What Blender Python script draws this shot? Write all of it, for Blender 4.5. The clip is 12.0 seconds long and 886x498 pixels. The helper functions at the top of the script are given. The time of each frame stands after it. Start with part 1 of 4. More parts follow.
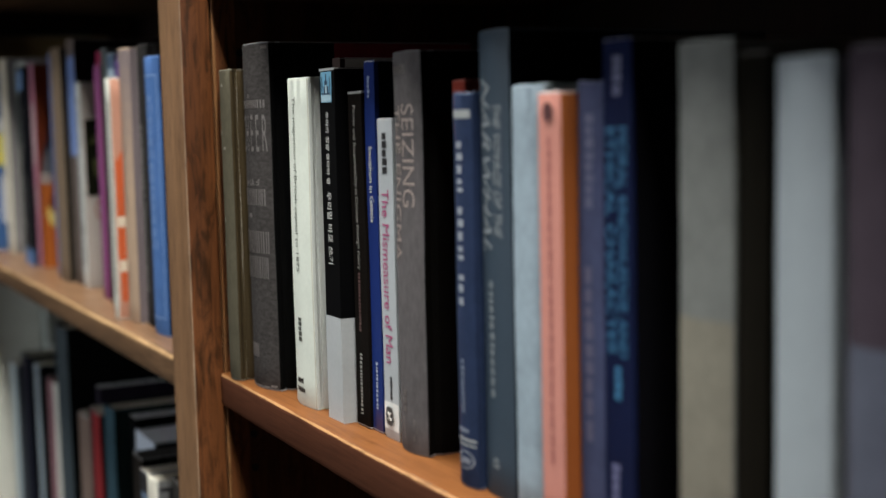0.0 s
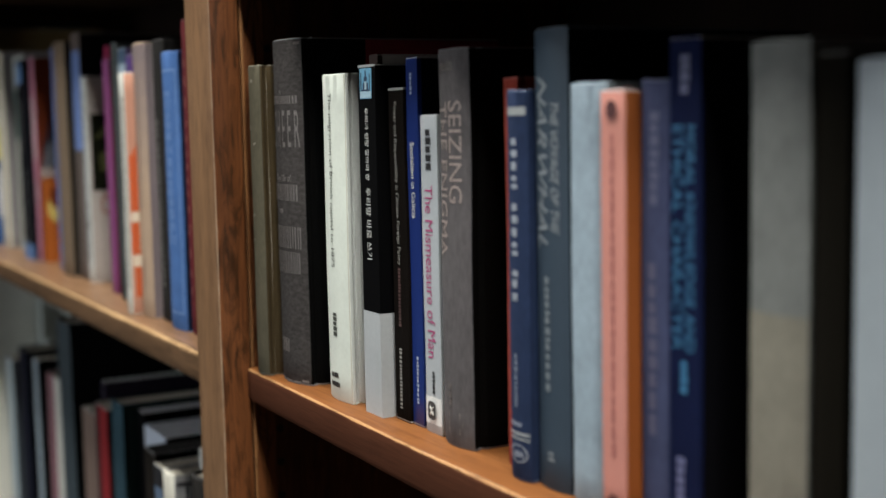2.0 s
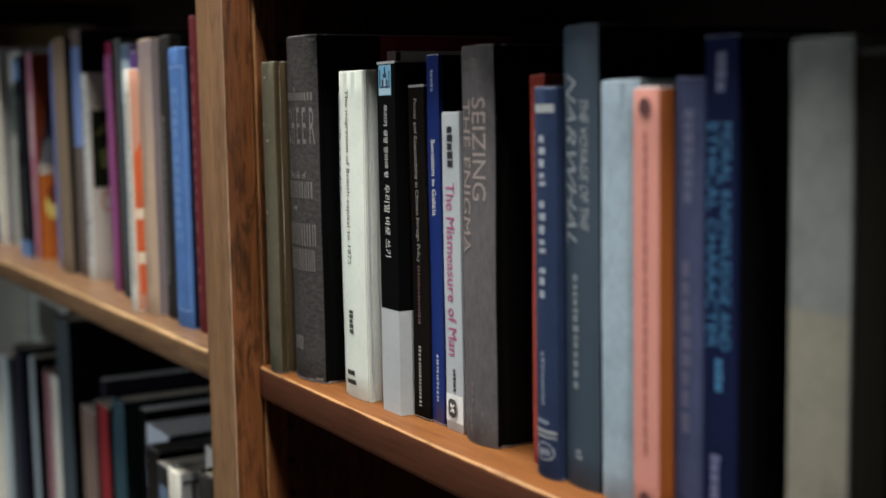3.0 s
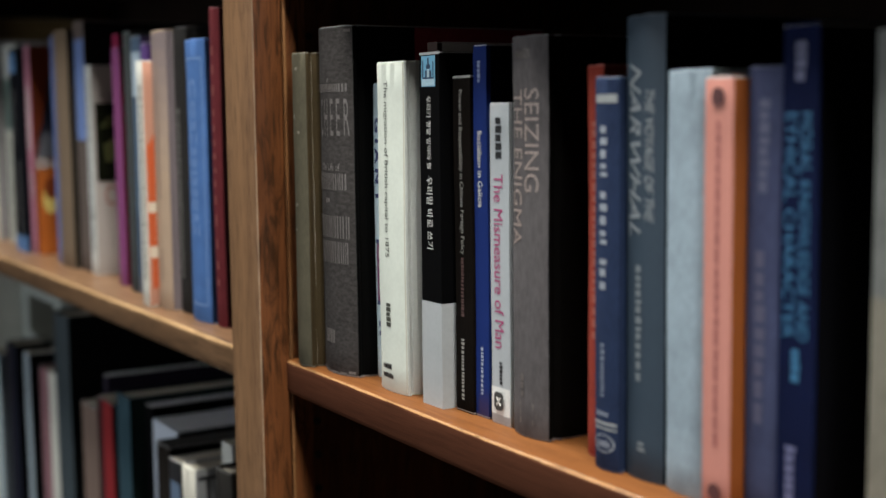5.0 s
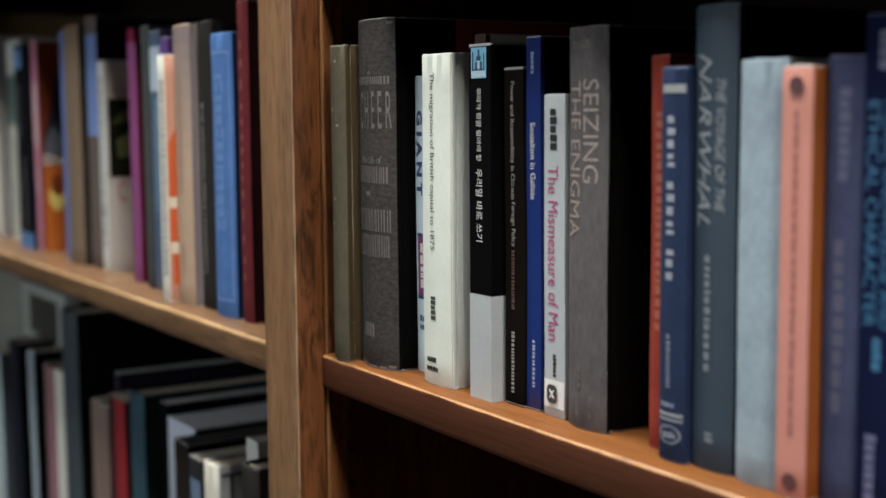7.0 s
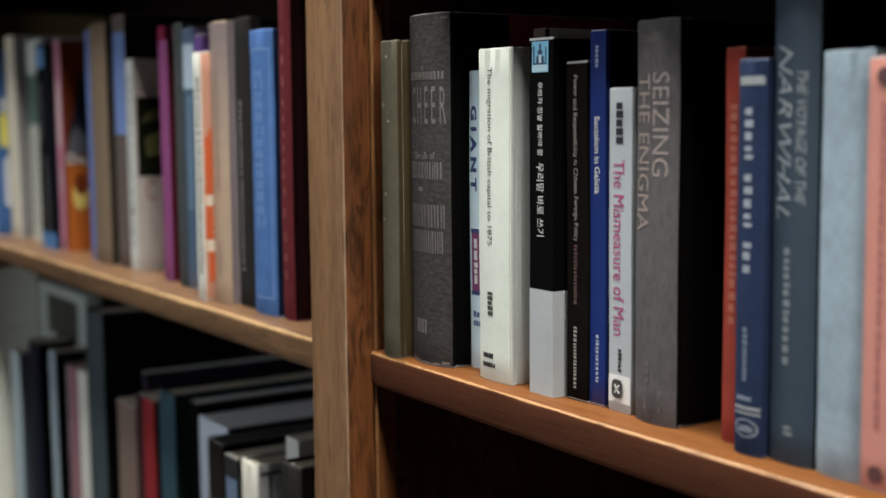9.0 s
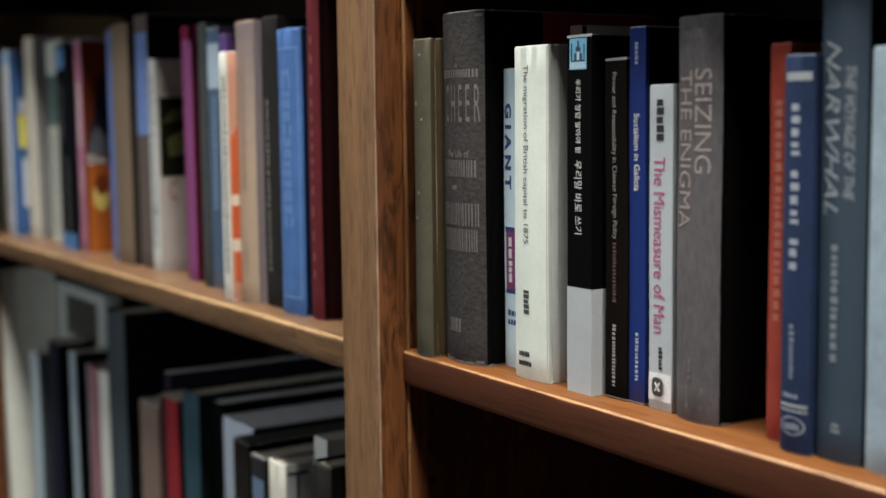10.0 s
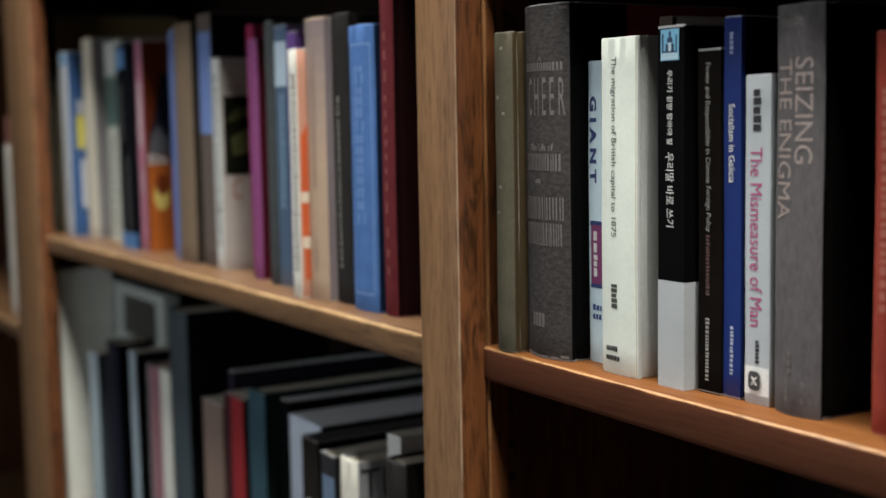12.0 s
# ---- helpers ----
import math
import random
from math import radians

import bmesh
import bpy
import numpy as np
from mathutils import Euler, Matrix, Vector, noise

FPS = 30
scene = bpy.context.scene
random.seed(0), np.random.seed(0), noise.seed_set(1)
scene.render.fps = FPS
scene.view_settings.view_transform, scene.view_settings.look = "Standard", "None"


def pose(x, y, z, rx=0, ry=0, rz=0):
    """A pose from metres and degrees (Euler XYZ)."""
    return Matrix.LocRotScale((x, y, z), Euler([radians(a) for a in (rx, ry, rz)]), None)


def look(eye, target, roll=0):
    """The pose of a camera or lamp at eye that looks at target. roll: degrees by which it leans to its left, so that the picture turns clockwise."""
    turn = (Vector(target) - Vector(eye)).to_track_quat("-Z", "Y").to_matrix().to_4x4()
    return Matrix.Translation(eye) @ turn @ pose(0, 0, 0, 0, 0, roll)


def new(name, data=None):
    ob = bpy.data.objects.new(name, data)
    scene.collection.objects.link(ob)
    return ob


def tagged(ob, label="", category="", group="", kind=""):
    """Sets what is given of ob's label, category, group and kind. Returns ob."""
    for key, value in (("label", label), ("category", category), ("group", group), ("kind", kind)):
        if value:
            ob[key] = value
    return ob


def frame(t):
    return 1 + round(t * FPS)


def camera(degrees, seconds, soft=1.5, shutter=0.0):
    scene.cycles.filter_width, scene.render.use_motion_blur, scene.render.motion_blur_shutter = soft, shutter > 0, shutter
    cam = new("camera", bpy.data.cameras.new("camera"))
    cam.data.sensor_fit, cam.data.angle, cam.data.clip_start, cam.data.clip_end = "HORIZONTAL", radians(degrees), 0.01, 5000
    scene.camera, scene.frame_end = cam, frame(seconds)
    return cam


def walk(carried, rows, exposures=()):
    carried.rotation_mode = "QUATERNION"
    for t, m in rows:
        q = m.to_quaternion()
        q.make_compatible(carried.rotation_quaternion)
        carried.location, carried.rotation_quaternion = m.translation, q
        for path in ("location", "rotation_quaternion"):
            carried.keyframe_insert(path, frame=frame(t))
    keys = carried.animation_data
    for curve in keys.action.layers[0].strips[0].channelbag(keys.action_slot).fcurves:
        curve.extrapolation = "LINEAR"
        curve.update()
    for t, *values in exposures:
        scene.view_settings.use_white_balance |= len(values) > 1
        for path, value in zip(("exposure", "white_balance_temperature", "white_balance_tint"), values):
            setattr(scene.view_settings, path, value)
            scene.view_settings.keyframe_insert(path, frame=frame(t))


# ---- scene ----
cam = camera(38.02, 12.0)
PATH = [
    (0, (0.05080, -0.14573, 1.34125), (0.98437, 1.61199, 1.14406), -1.260),
    (0.5, (0.04004, -0.14380, 1.34174), (0.98196, 1.60917, 1.14209), -1.263),
    (1, (0.03007, -0.14047, 1.34253), (0.98148, 1.60705, 1.14006), -1.238),
    (1.5, (0.02054, -0.13597, 1.34330), (0.98230, 1.60554, 1.13800), -1.193),
    (2, (0.01120, -0.13053, 1.34385), (0.98395, 1.60456, 1.13593), -1.134),
    (2.5, (0.00192, -0.12438, 1.34407), (0.98606, 1.60400, 1.13391), -1.065),
    (3, (-0.00742, -0.11772, 1.34390), (0.98833, 1.60378, 1.13196), -0.990),
    (5, (-0.04560, -0.08933, 1.33986), (0.99509, 1.60510, 1.12569), -0.676),
    (5.5, (-0.05517, -0.08236, 1.33834), (0.99545, 1.60599, 1.12463), -0.606),
    (6, (-0.06465, -0.07555, 1.33677), (0.99501, 1.60723, 1.12380), -0.545),
    (6.5, (-0.07396, -0.06891, 1.33522), (0.99364, 1.60897, 1.12318), -0.496),
    (8.5, (-0.10864, -0.04349, 1.33004), (0.97562, 1.62422, 1.12237), -0.471),
    (9, (-0.11654, -0.03722, 1.32902), (0.96716, 1.63098, 1.12240), -0.517),
    (9.5, (-0.12413, -0.03094, 1.32804), (0.95679, 1.63919, 1.12244), -0.583),
    (10, (-0.13143, -0.02467, 1.32706), (0.94438, 1.64887, 1.12244), -0.669),
    (10.5, (-0.13845, -0.01851, 1.32600), (0.92984, 1.65997, 1.12237), -0.766),
    (11, (-0.14522, -0.01259, 1.32479), (0.91315, 1.67229, 1.12219), -0.869),
    (11.5, (-0.15176, -0.00716, 1.32338), (0.89435, 1.68549, 1.12192), -0.963),
    (12, (-0.15806, -0.00257, 1.32171), (0.87359, 1.69909, 1.12154), -1.032),
]
walk(cam, [(t, look(eye, target, roll)) for t, eye, target, roll in PATH])
cam.data.dof.use_dof = True
cam.data.dof.focus_distance = 0.825
cam.data.dof.aperture_fstop = 4.9

# ---- world, lamps ----
world = bpy.data.worlds.new("world")
world.use_nodes = True
world.node_tree.nodes["Background"].inputs[0].default_value = (0.05, 0.055, 0.06, 1)
world.node_tree.nodes["Background"].inputs[1].default_value = 0.1
scene.world = world


def area_lamp(name, eye, target, sx, sy, watts, colour):
    data = bpy.data.lights.new(name, "AREA")
    data.shape, data.size, data.size_y, data.energy, data.color = "RECTANGLE", sx, sy, watts, colour
    ob = new(name, data)
    ob.matrix_world = look(eye, target)
    return tagged(ob, "fluorescent ceiling light over the aisle", "lamp")


area_lamp("ceiling_lamp", (0.08, 0.40, 2.62), (0.08, 0.40, 0.0), 0.24, 3.2, 105, (0.972, 0.968, 0.915))
# soft cool fill, added unseen; its window opening across the aisle is assumed
aisle_fill = area_lamp("aisle_fill", (-1.98, 1.25, 1.55), (0.4, 1.0, 1.2), 1.3, 1.2, 19, (0.93, 0.97, 1.0))
tagged(aisle_fill, "soft cool fill light, added unseen across the aisle", "daylight")

# ---- materials ----
CACHE = {}


def nodes_of(name):
    m = bpy.data.materials.new(name)
    m.use_nodes = True
    t = m.node_tree
    return m, t, t.nodes["Principled BSDF"]


def add(t, kind, **sockets):
    n = t.nodes.new(kind)
    for key, value in sockets.items():
        n.inputs[key.replace("_", " ")].default_value = value
    return n


def shades(t, bsdf, dark, light, fac):
    ramp = t.nodes.new("ShaderNodeValToRGB")
    ramp.color_ramp.elements[0].position, ramp.color_ramp.elements[1].position = 0.25, 0.75
    ramp.color_ramp.elements[0].color, ramp.color_ramp.elements[1].color = (*dark, 1), (*light, 1)
    t.links.new(fac, ramp.inputs["Fac"])
    return ramp


def bumped(t, bsdf, height, strength, distance):
    b = add(t, "ShaderNodeBump", Strength=strength, Distance=distance)
    t.links.new(height, b.inputs["Height"])
    t.links.new(b.outputs["Normal"], bsdf.inputs["Normal"])


def cover(colour, kind="paper"):
    """Book covers: cloth with a weave, plain paper, or glossy laminated card."""
    scuffed, rubbed = kind == "scuffed", kind == "rubbed"
    key = (colour, kind)
    if key in CACHE:
        return CACHE[key]
    m, t, bsdf = nodes_of("cover_" + kind)
    kind = "cloth" if scuffed or rubbed else kind
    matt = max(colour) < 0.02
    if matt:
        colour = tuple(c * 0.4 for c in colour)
    where = t.nodes.new("ShaderNodeTexCoord")
    coarse = add(t, "ShaderNodeTexNoise", Scale=38.0, Detail=6.0, Roughness=0.65)
    t.links.new(where.outputs["Object"], coarse.inputs["Vector"])
    spread = {"cloth": 0.20, "paper": 0.07, "gloss": 0.07}[kind]
    ramp = shades(t, bsdf, tuple(c * (1 - spread) for c in colour), tuple(min(1, c * (1 + spread)) for c in colour), coarse.outputs["Fac"])
    fine = add(t, "ShaderNodeTexNoise", Scale=900.0 if kind == "cloth" else 350.0, Detail=3.0)
    stretch = add(t, "ShaderNodeMapping", Scale=(1.0, 1.0, 0.25 if kind == "cloth" else 1.0))
    t.links.new(where.outputs["Object"], stretch.inputs["Vector"])
    t.links.new(stretch.outputs["Vector"], fine.inputs["Vector"])
    mix = t.nodes.new("ShaderNodeMixRGB")
    mix.blend_type = "MULTIPLY"
    mix.inputs["Fac"].default_value = 0.25 if rubbed else 0.45 if kind == "cloth" else 0.12
    t.links.new(ramp.outputs["Color"], mix.inputs["Color1"])
    t.links.new(fine.outputs["Fac"], mix.inputs["Color2"])
    if scuffed or rubbed:
        wide = add(t, "ShaderNodeMapping", Scale=(190.0, 190.0, 420.0) if scuffed else (260.0, 260.0, 90.0))
        t.links.new(where.outputs["Object"], wide.inputs["Vector"])
        threads = add(t, "ShaderNodeTexNoise", Scale=1.0, Detail=5.0, Roughness=0.7)
        t.links.new(wide.outputs["Vector"], threads.inputs["Vector"])
        rubbed = add(t, "ShaderNodeMapRange", From_Min=0.40, From_Max=0.75, To_Min=0.0, To_Max=0.6 if scuffed else 0.3)
        t.links.new(threads.outputs["Fac"], rubbed.inputs["Value"])
        scuff = t.nodes.new("ShaderNodeMixRGB")
        t.links.new(rubbed.outputs["Result"], scuff.inputs["Fac"])
        t.links.new(mix.outputs["Color"], scuff.inputs["Color1"])
        scuff.inputs["Color2"].default_value = (*[c * 1.9 + 0.02 for c in colour], 1)
        mix = scuff
    t.links.new(mix.outputs["Color"], bsdf.inputs["Base Color"])
    bsdf.inputs["Roughness"].default_value = 0.8 if matt else {"cloth": 0.85, "paper": 0.55, "gloss": 0.32}[kind]
    bsdf.inputs["Specular IOR Level"].default_value = 0.04 if matt else {"cloth": 0.12, "paper": 0.22, "gloss": 0.34}[kind]
    bumped(t, bsdf, fine.outputs["Fac"], {"cloth": 0.5, "paper": 0.12, "gloss": 0.04}[kind], 0.0006)
    CACHE[key] = m
    return m


def ink(colour, rough=0.5, metal=0.0, wear=0.72):
    key = (colour, rough, metal, wear)
    if key not in CACHE:
        m, t, bsdf = nodes_of("ink")
        where = t.nodes.new("ShaderNodeTexCoord")
        worn = add(t, "ShaderNodeTexNoise", Scale=700.0, Detail=3.0)
        t.links.new(where.outputs["Object"], worn.inputs["Vector"])
        ramp = shades(t, bsdf, tuple(c * wear for c in colour), colour, worn.outputs["Fac"])
        t.links.new(ramp.outputs["Color"], bsdf.inputs["Base Color"])
        bsdf.inputs["Roughness"].default_value, bsdf.inputs["Metallic"].default_value = rough, metal
        CACHE[key] = m
    return CACHE[key]


def page_paper(colour):
    key = (colour, "pages")
    if key not in CACHE:
        m, t, bsdf = nodes_of("page_edges")
        where = t.nodes.new("ShaderNodeTexCoord")
        stretch = add(t, "ShaderNodeMapping", Scale=(2.0, 900.0, 2.0))
        lines = add(t, "ShaderNodeTexNoise", Scale=1.0, Detail=4.0)
        t.links.new(where.outputs["Object"], stretch.inputs["Vector"])
        t.links.new(stretch.outputs["Vector"], lines.inputs["Vector"])
        ramp = shades(t, bsdf, tuple(c * 0.6 for c in colour), colour, lines.outputs["Fac"])
        t.links.new(ramp.outputs["Color"], bsdf.inputs["Base Color"])
        bsdf.inputs["Roughness"].default_value = 0.9
        bumped(t, bsdf, lines.outputs["Fac"], 0.5, 0.0005)
        CACHE[key] = m
    return CACHE[key]


def wood(name, dark, light, axis, rough=0.42, figure=0.0, gloss=0.5, bands=52.0, run=15.0, pore=22.0, grainy=0.6):
    m, t, bsdf = nodes_of(name)
    where = t.nodes.new("ShaderNodeTexCoord")
    scale = [26.0, 26.0, 26.0]
    scale["xyz".index(axis)] = 1.6
    stretch = add(t, "ShaderNodeMapping", Scale=tuple(scale))
    t.links.new(where.outputs["Object"], stretch.inputs["Vector"])
    grain = add(t, "ShaderNodeTexNoise", Scale=1.3, Detail=8.0, Roughness=0.62, Distortion=1.1)
    t.links.new(stretch.outputs["Vector"], grain.inputs["Vector"])
    ramp = shades(t, bsdf, dark, light, grain.outputs["Fac"])
    scale = [620.0, 620.0, 620.0]
    scale["xyz".index(axis)] = pore
    along = add(t, "ShaderNodeMapping", Scale=tuple(scale))
    t.links.new(where.outputs["Object"], along.inputs["Vector"])
    pores = add(t, "ShaderNodeTexNoise", Scale=1.0, Detail=4.0)
    t.links.new(along.outputs["Vector"], pores.inputs["Vector"])
    deep = t.nodes.new("ShaderNodeValToRGB")
    deep.color_ramp.elements[0].position, deep.color_ramp.elements[1].position = 0.36, 0.5
    deep.color_ramp.elements[0].color = (0.34, 0.29, 0.26, 1)
    t.links.new(pores.outputs["Fac"], deep.inputs["Fac"])
    mix = t.nodes.new("ShaderNodeMixRGB")
    mix.blend_type = "MULTIPLY"
    mix.inputs["Fac"].default_value = grainy
    t.links.new(ramp.outputs["Color"], mix.inputs["Color1"])
    t.links.new(deep.outputs["Color"], mix.inputs["Color2"])
    scale = [bands, bands, bands]
    scale["xyz".index(axis)] = run
    marks = add(t, "ShaderNodeMapping", Scale=tuple(scale))
    t.links.new(where.outputs["Object"], marks.inputs["Vector"])
    flecks = add(t, "ShaderNodeTexNoise", Scale=1.0, Detail=7.0, Roughness=0.7, Distortion=1.6)
    t.links.new(marks.outputs["Vector"], flecks.inputs["Vector"])
    streak = t.nodes.new("ShaderNodeValToRGB")
    streak.color_ramp.elements[0].position, streak.color_ramp.elements[1].position = (0.48, 0.62) if figure > 0.8 else (0.53, 0.63)
    streak.color_ramp.elements[0].color, streak.color_ramp.elements[1].color = (1, 1, 1, 1), (0.25, 0.26, 0.24, 1)
    t.links.new(flecks.outputs["Fac"], streak.inputs["Fac"])
    figured = t.nodes.new("ShaderNodeMixRGB")
    figured.blend_type = "MULTIPLY"
    figured.inputs["Fac"].default_value = figure
    t.links.new(mix.outputs["Color"], figured.inputs["Color1"])
    t.links.new(streak.outputs["Color"], figured.inputs["Color2"])
    t.links.new(figured.outputs["Color"], bsdf.inputs["Base Color"])
    blot = add(t, "ShaderNodeTexNoise", Scale=14.0, Detail=5.0)
    t.links.new(where.outputs["Object"], blot.inputs["Vector"])
    span = add(t, "ShaderNodeMapRange", To_Min=rough - 0.08, To_Max=rough + 0.14)
    t.links.new(blot.outputs["Fac"], span.inputs["Value"])
    t.links.new(span.outputs["Result"], bsdf.inputs["Roughness"])
    bsdf.inputs["Specular IOR Level"].default_value = gloss
    bumped(t, bsdf, pores.outputs["Fac"], 0.25, 0.0006)
    return m


def plain(name, colour, rough=0.8):
    m, t, bsdf = nodes_of(name)
    where = t.nodes.new("ShaderNodeTexCoord")
    blot = add(t, "ShaderNodeTexNoise", Scale=6.0, Detail=8.0, Roughness=0.7)
    t.links.new(where.outputs["Object"], blot.inputs["Vector"])
    ramp = shades(t, bsdf, tuple(c * 0.85 for c in colour), colour, blot.outputs["Fac"])
    t.links.new(ramp.outputs["Color"], bsdf.inputs["Base Color"])
    bsdf.inputs["Roughness"].default_value = rough
    bumped(t, bsdf, blot.outputs["Fac"], 0.1, 0.002)
    return m


OAK_POST = wood("brown_oak_upright", (0.158, 0.079, 0.034), (0.268, 0.143, 0.066), "z", 0.5, 0.16, 0.4, pore=45.0)
# Faces turned along the aisle: darker, redder, more figured than the post front.
OAK_RETURN = wood("reddish_oak_return", (0.078, 0.025, 0.008), (0.225, 0.080, 0.027), "z", 0.36, 0.95, 0.4, 95.0, 17.0)
# One oak on both shelves: warmer near light put into this redder colour.
WARM_LIT_SHELF = wood("warm_lit_oak_shelf", (0.124, 0.043, 0.012), (0.205, 0.077, 0.022), "y", 0.42, 0.15, 0.14, grainy=0.35)
# Front faces darkened in the colour, since the lamp is overhead.
SHADED_FRONT = wood("shaded_shelf_front", (0.058, 0.0185, 0.0085), (0.090, 0.031, 0.0150), "y", 0.62, 0.10, 0.10, grainy=0.25)
FAR_SHADED_FRONT = wood("far_shaded_shelf_front", (0.085, 0.045, 0.022), (0.19, 0.105, 0.052), "y", 0.36, 0.3)
# Edge wear with the lamp's highlight added to its colour.
LIT_WORN_EDGE = wood("lit_worn_shelf_edge", (0.21, 0.095, 0.036), (0.50, 0.275, 0.115), "y", 0.33, 0.7, 0.5, 260.0, 60.0)
PALE_LIT_EDGE = wood("pale_lit_worn_edge", (0.30, 0.18, 0.085), (0.56, 0.37, 0.19), "y", 0.27, 0.6, 0.5, 200.0, 50.0)
# Same oak as the near shelf, tinted for the far bay's light.
FAR_LIT_SHELF = wood("far_lit_oak_shelf", (0.11, 0.055, 0.026), (0.23, 0.125, 0.062), "y", 0.32, 0.28)
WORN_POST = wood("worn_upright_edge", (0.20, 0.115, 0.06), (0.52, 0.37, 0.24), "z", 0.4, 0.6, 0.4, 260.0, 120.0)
OAK_BEAD = wood("worn_oak_bead", (0.13, 0.050, 0.016), (0.32, 0.150, 0.058), "z", 0.42, 0.5, 0.35, 240.0, 90.0)
# Panel oak darkened in the colour, for light that dies off inside.
SHADED_SIDE = wood("shaded_oak_side", (0.040, 0.013, 0.005), (0.105, 0.038, 0.014), "z", 0.5, 0.6, 0.25)
# Near black: the shade behind the books is put into the base colour.
SHADED_PANEL = wood("shaded_oak_panel", (0.005, 0.003, 0.002), (0.012, 0.006, 0.004), "z", 0.8, 0.0, 0.1)
PLASTER = plain("wall_paint", (0.11, 0.11, 0.11))
CARPET = plain("carpet", (0.06, 0.06, 0.065), 0.95)
CEILING = plain("ceiling_tiles", (0.25, 0.25, 0.24))
PIN_HOLE = plain("pin_hole_shadow", (0.006, 0.005, 0.004), 0.9)
PAGES = page_paper((0.62, 0.57, 0.47))
WHITE_PAGES = page_paper((0.72, 0.70, 0.64))


# ---- mesh helpers ----
def part(name, bm, material, parent=None, label=""):
    me = bpy.data.meshes.new(name)
    bm.normal_update()
    bm.to_mesh(me)
    bm.free()
    for m in material if isinstance(material, (list, tuple)) else [material]:
        me.materials.append(m)
    ob = new(name, me)
    if parent:
        ob.parent = parent
    return tagged(ob, label) if label else ob


def box(x0, x1, y0, y1, z0, z1, soft=0.0, steps=2):
    bm = bmesh.new()
    bmesh.ops.create_cube(bm, size=1.0)
    for v in bm.verts:
        v.co = ((x0 + x1) / 2 + v.co.x * (x1 - x0), (y0 + y1) / 2 + v.co.y * (y1 - y0), (z0 + z1) / 2 + v.co.z * (z1 - z0))
    if soft:
        bmesh.ops.bevel(bm, geom=bm.edges[:], offset=soft, segments=steps, affect="EDGES", profile=0.6)
    return bm


def smooth(ob, angle=40):
    for p in ob.data.polygons:
        p.use_smooth = True
    ob.data.set_sharp_from_angle(angle=radians(angle))
    return ob


# ---- setting ----
def setting(name, bm, material, label, category):
    return tagged(part(name, bm, material), label, category, kind="structure")


setting("floor", box(-2.0, 0.8, -3.0, 5.0, -0.1, 0.0), CARPET, "dark grey carpet floor of the aisle", "floor")
setting("ceiling", box(-2.0, 0.8, -3.0, 5.0, 2.7, 2.8), CEILING, "pale ceiling above the aisle", "ceiling")
setting("wall_east", box(0.68, 0.8, -3.0, 5.0, 0.0, 2.7), PLASTER, "painted wall behind the bookcase", "wall")
# opening assumed here, to hold the added fill lamp
west = bmesh.new()
for y0, y1, z0, z1 in ((-3.0, 0.6, 0.0, 2.7), (1.9, 5.0, 0.0, 2.7), (0.6, 1.9, 0.0, 0.95), (0.6, 1.9, 2.15, 2.7)):
    piece = box(-2.1, -2.0, y0, y1, z0, z1)
    spare = bpy.data.meshes.new("spare")
    piece.to_mesh(spare)
    piece.free()
    west.from_mesh(spare)
    bpy.data.meshes.remove(spare)
setting("wall_west", west, PLASTER, "painted wall across the aisle with an assumed opening", "wall")
setting("wall_north", box(-2.0, 0.8, 5.0, 5.1, 0.0, 2.7), PLASTER, "painted end wall of the aisle", "wall")
setting("wall_south", box(-2.0, 0.8, -3.1, -3.0, 0.0, 2.7), PLASTER, "painted end wall of the aisle", "wall")

# ---- bookcase ----
SHELF_Z = 1.1555
FRONT = 0.330
bookcase = tagged(new("bookcase"), "tall brown stained oak bookcase with open shelves", "bookcase")


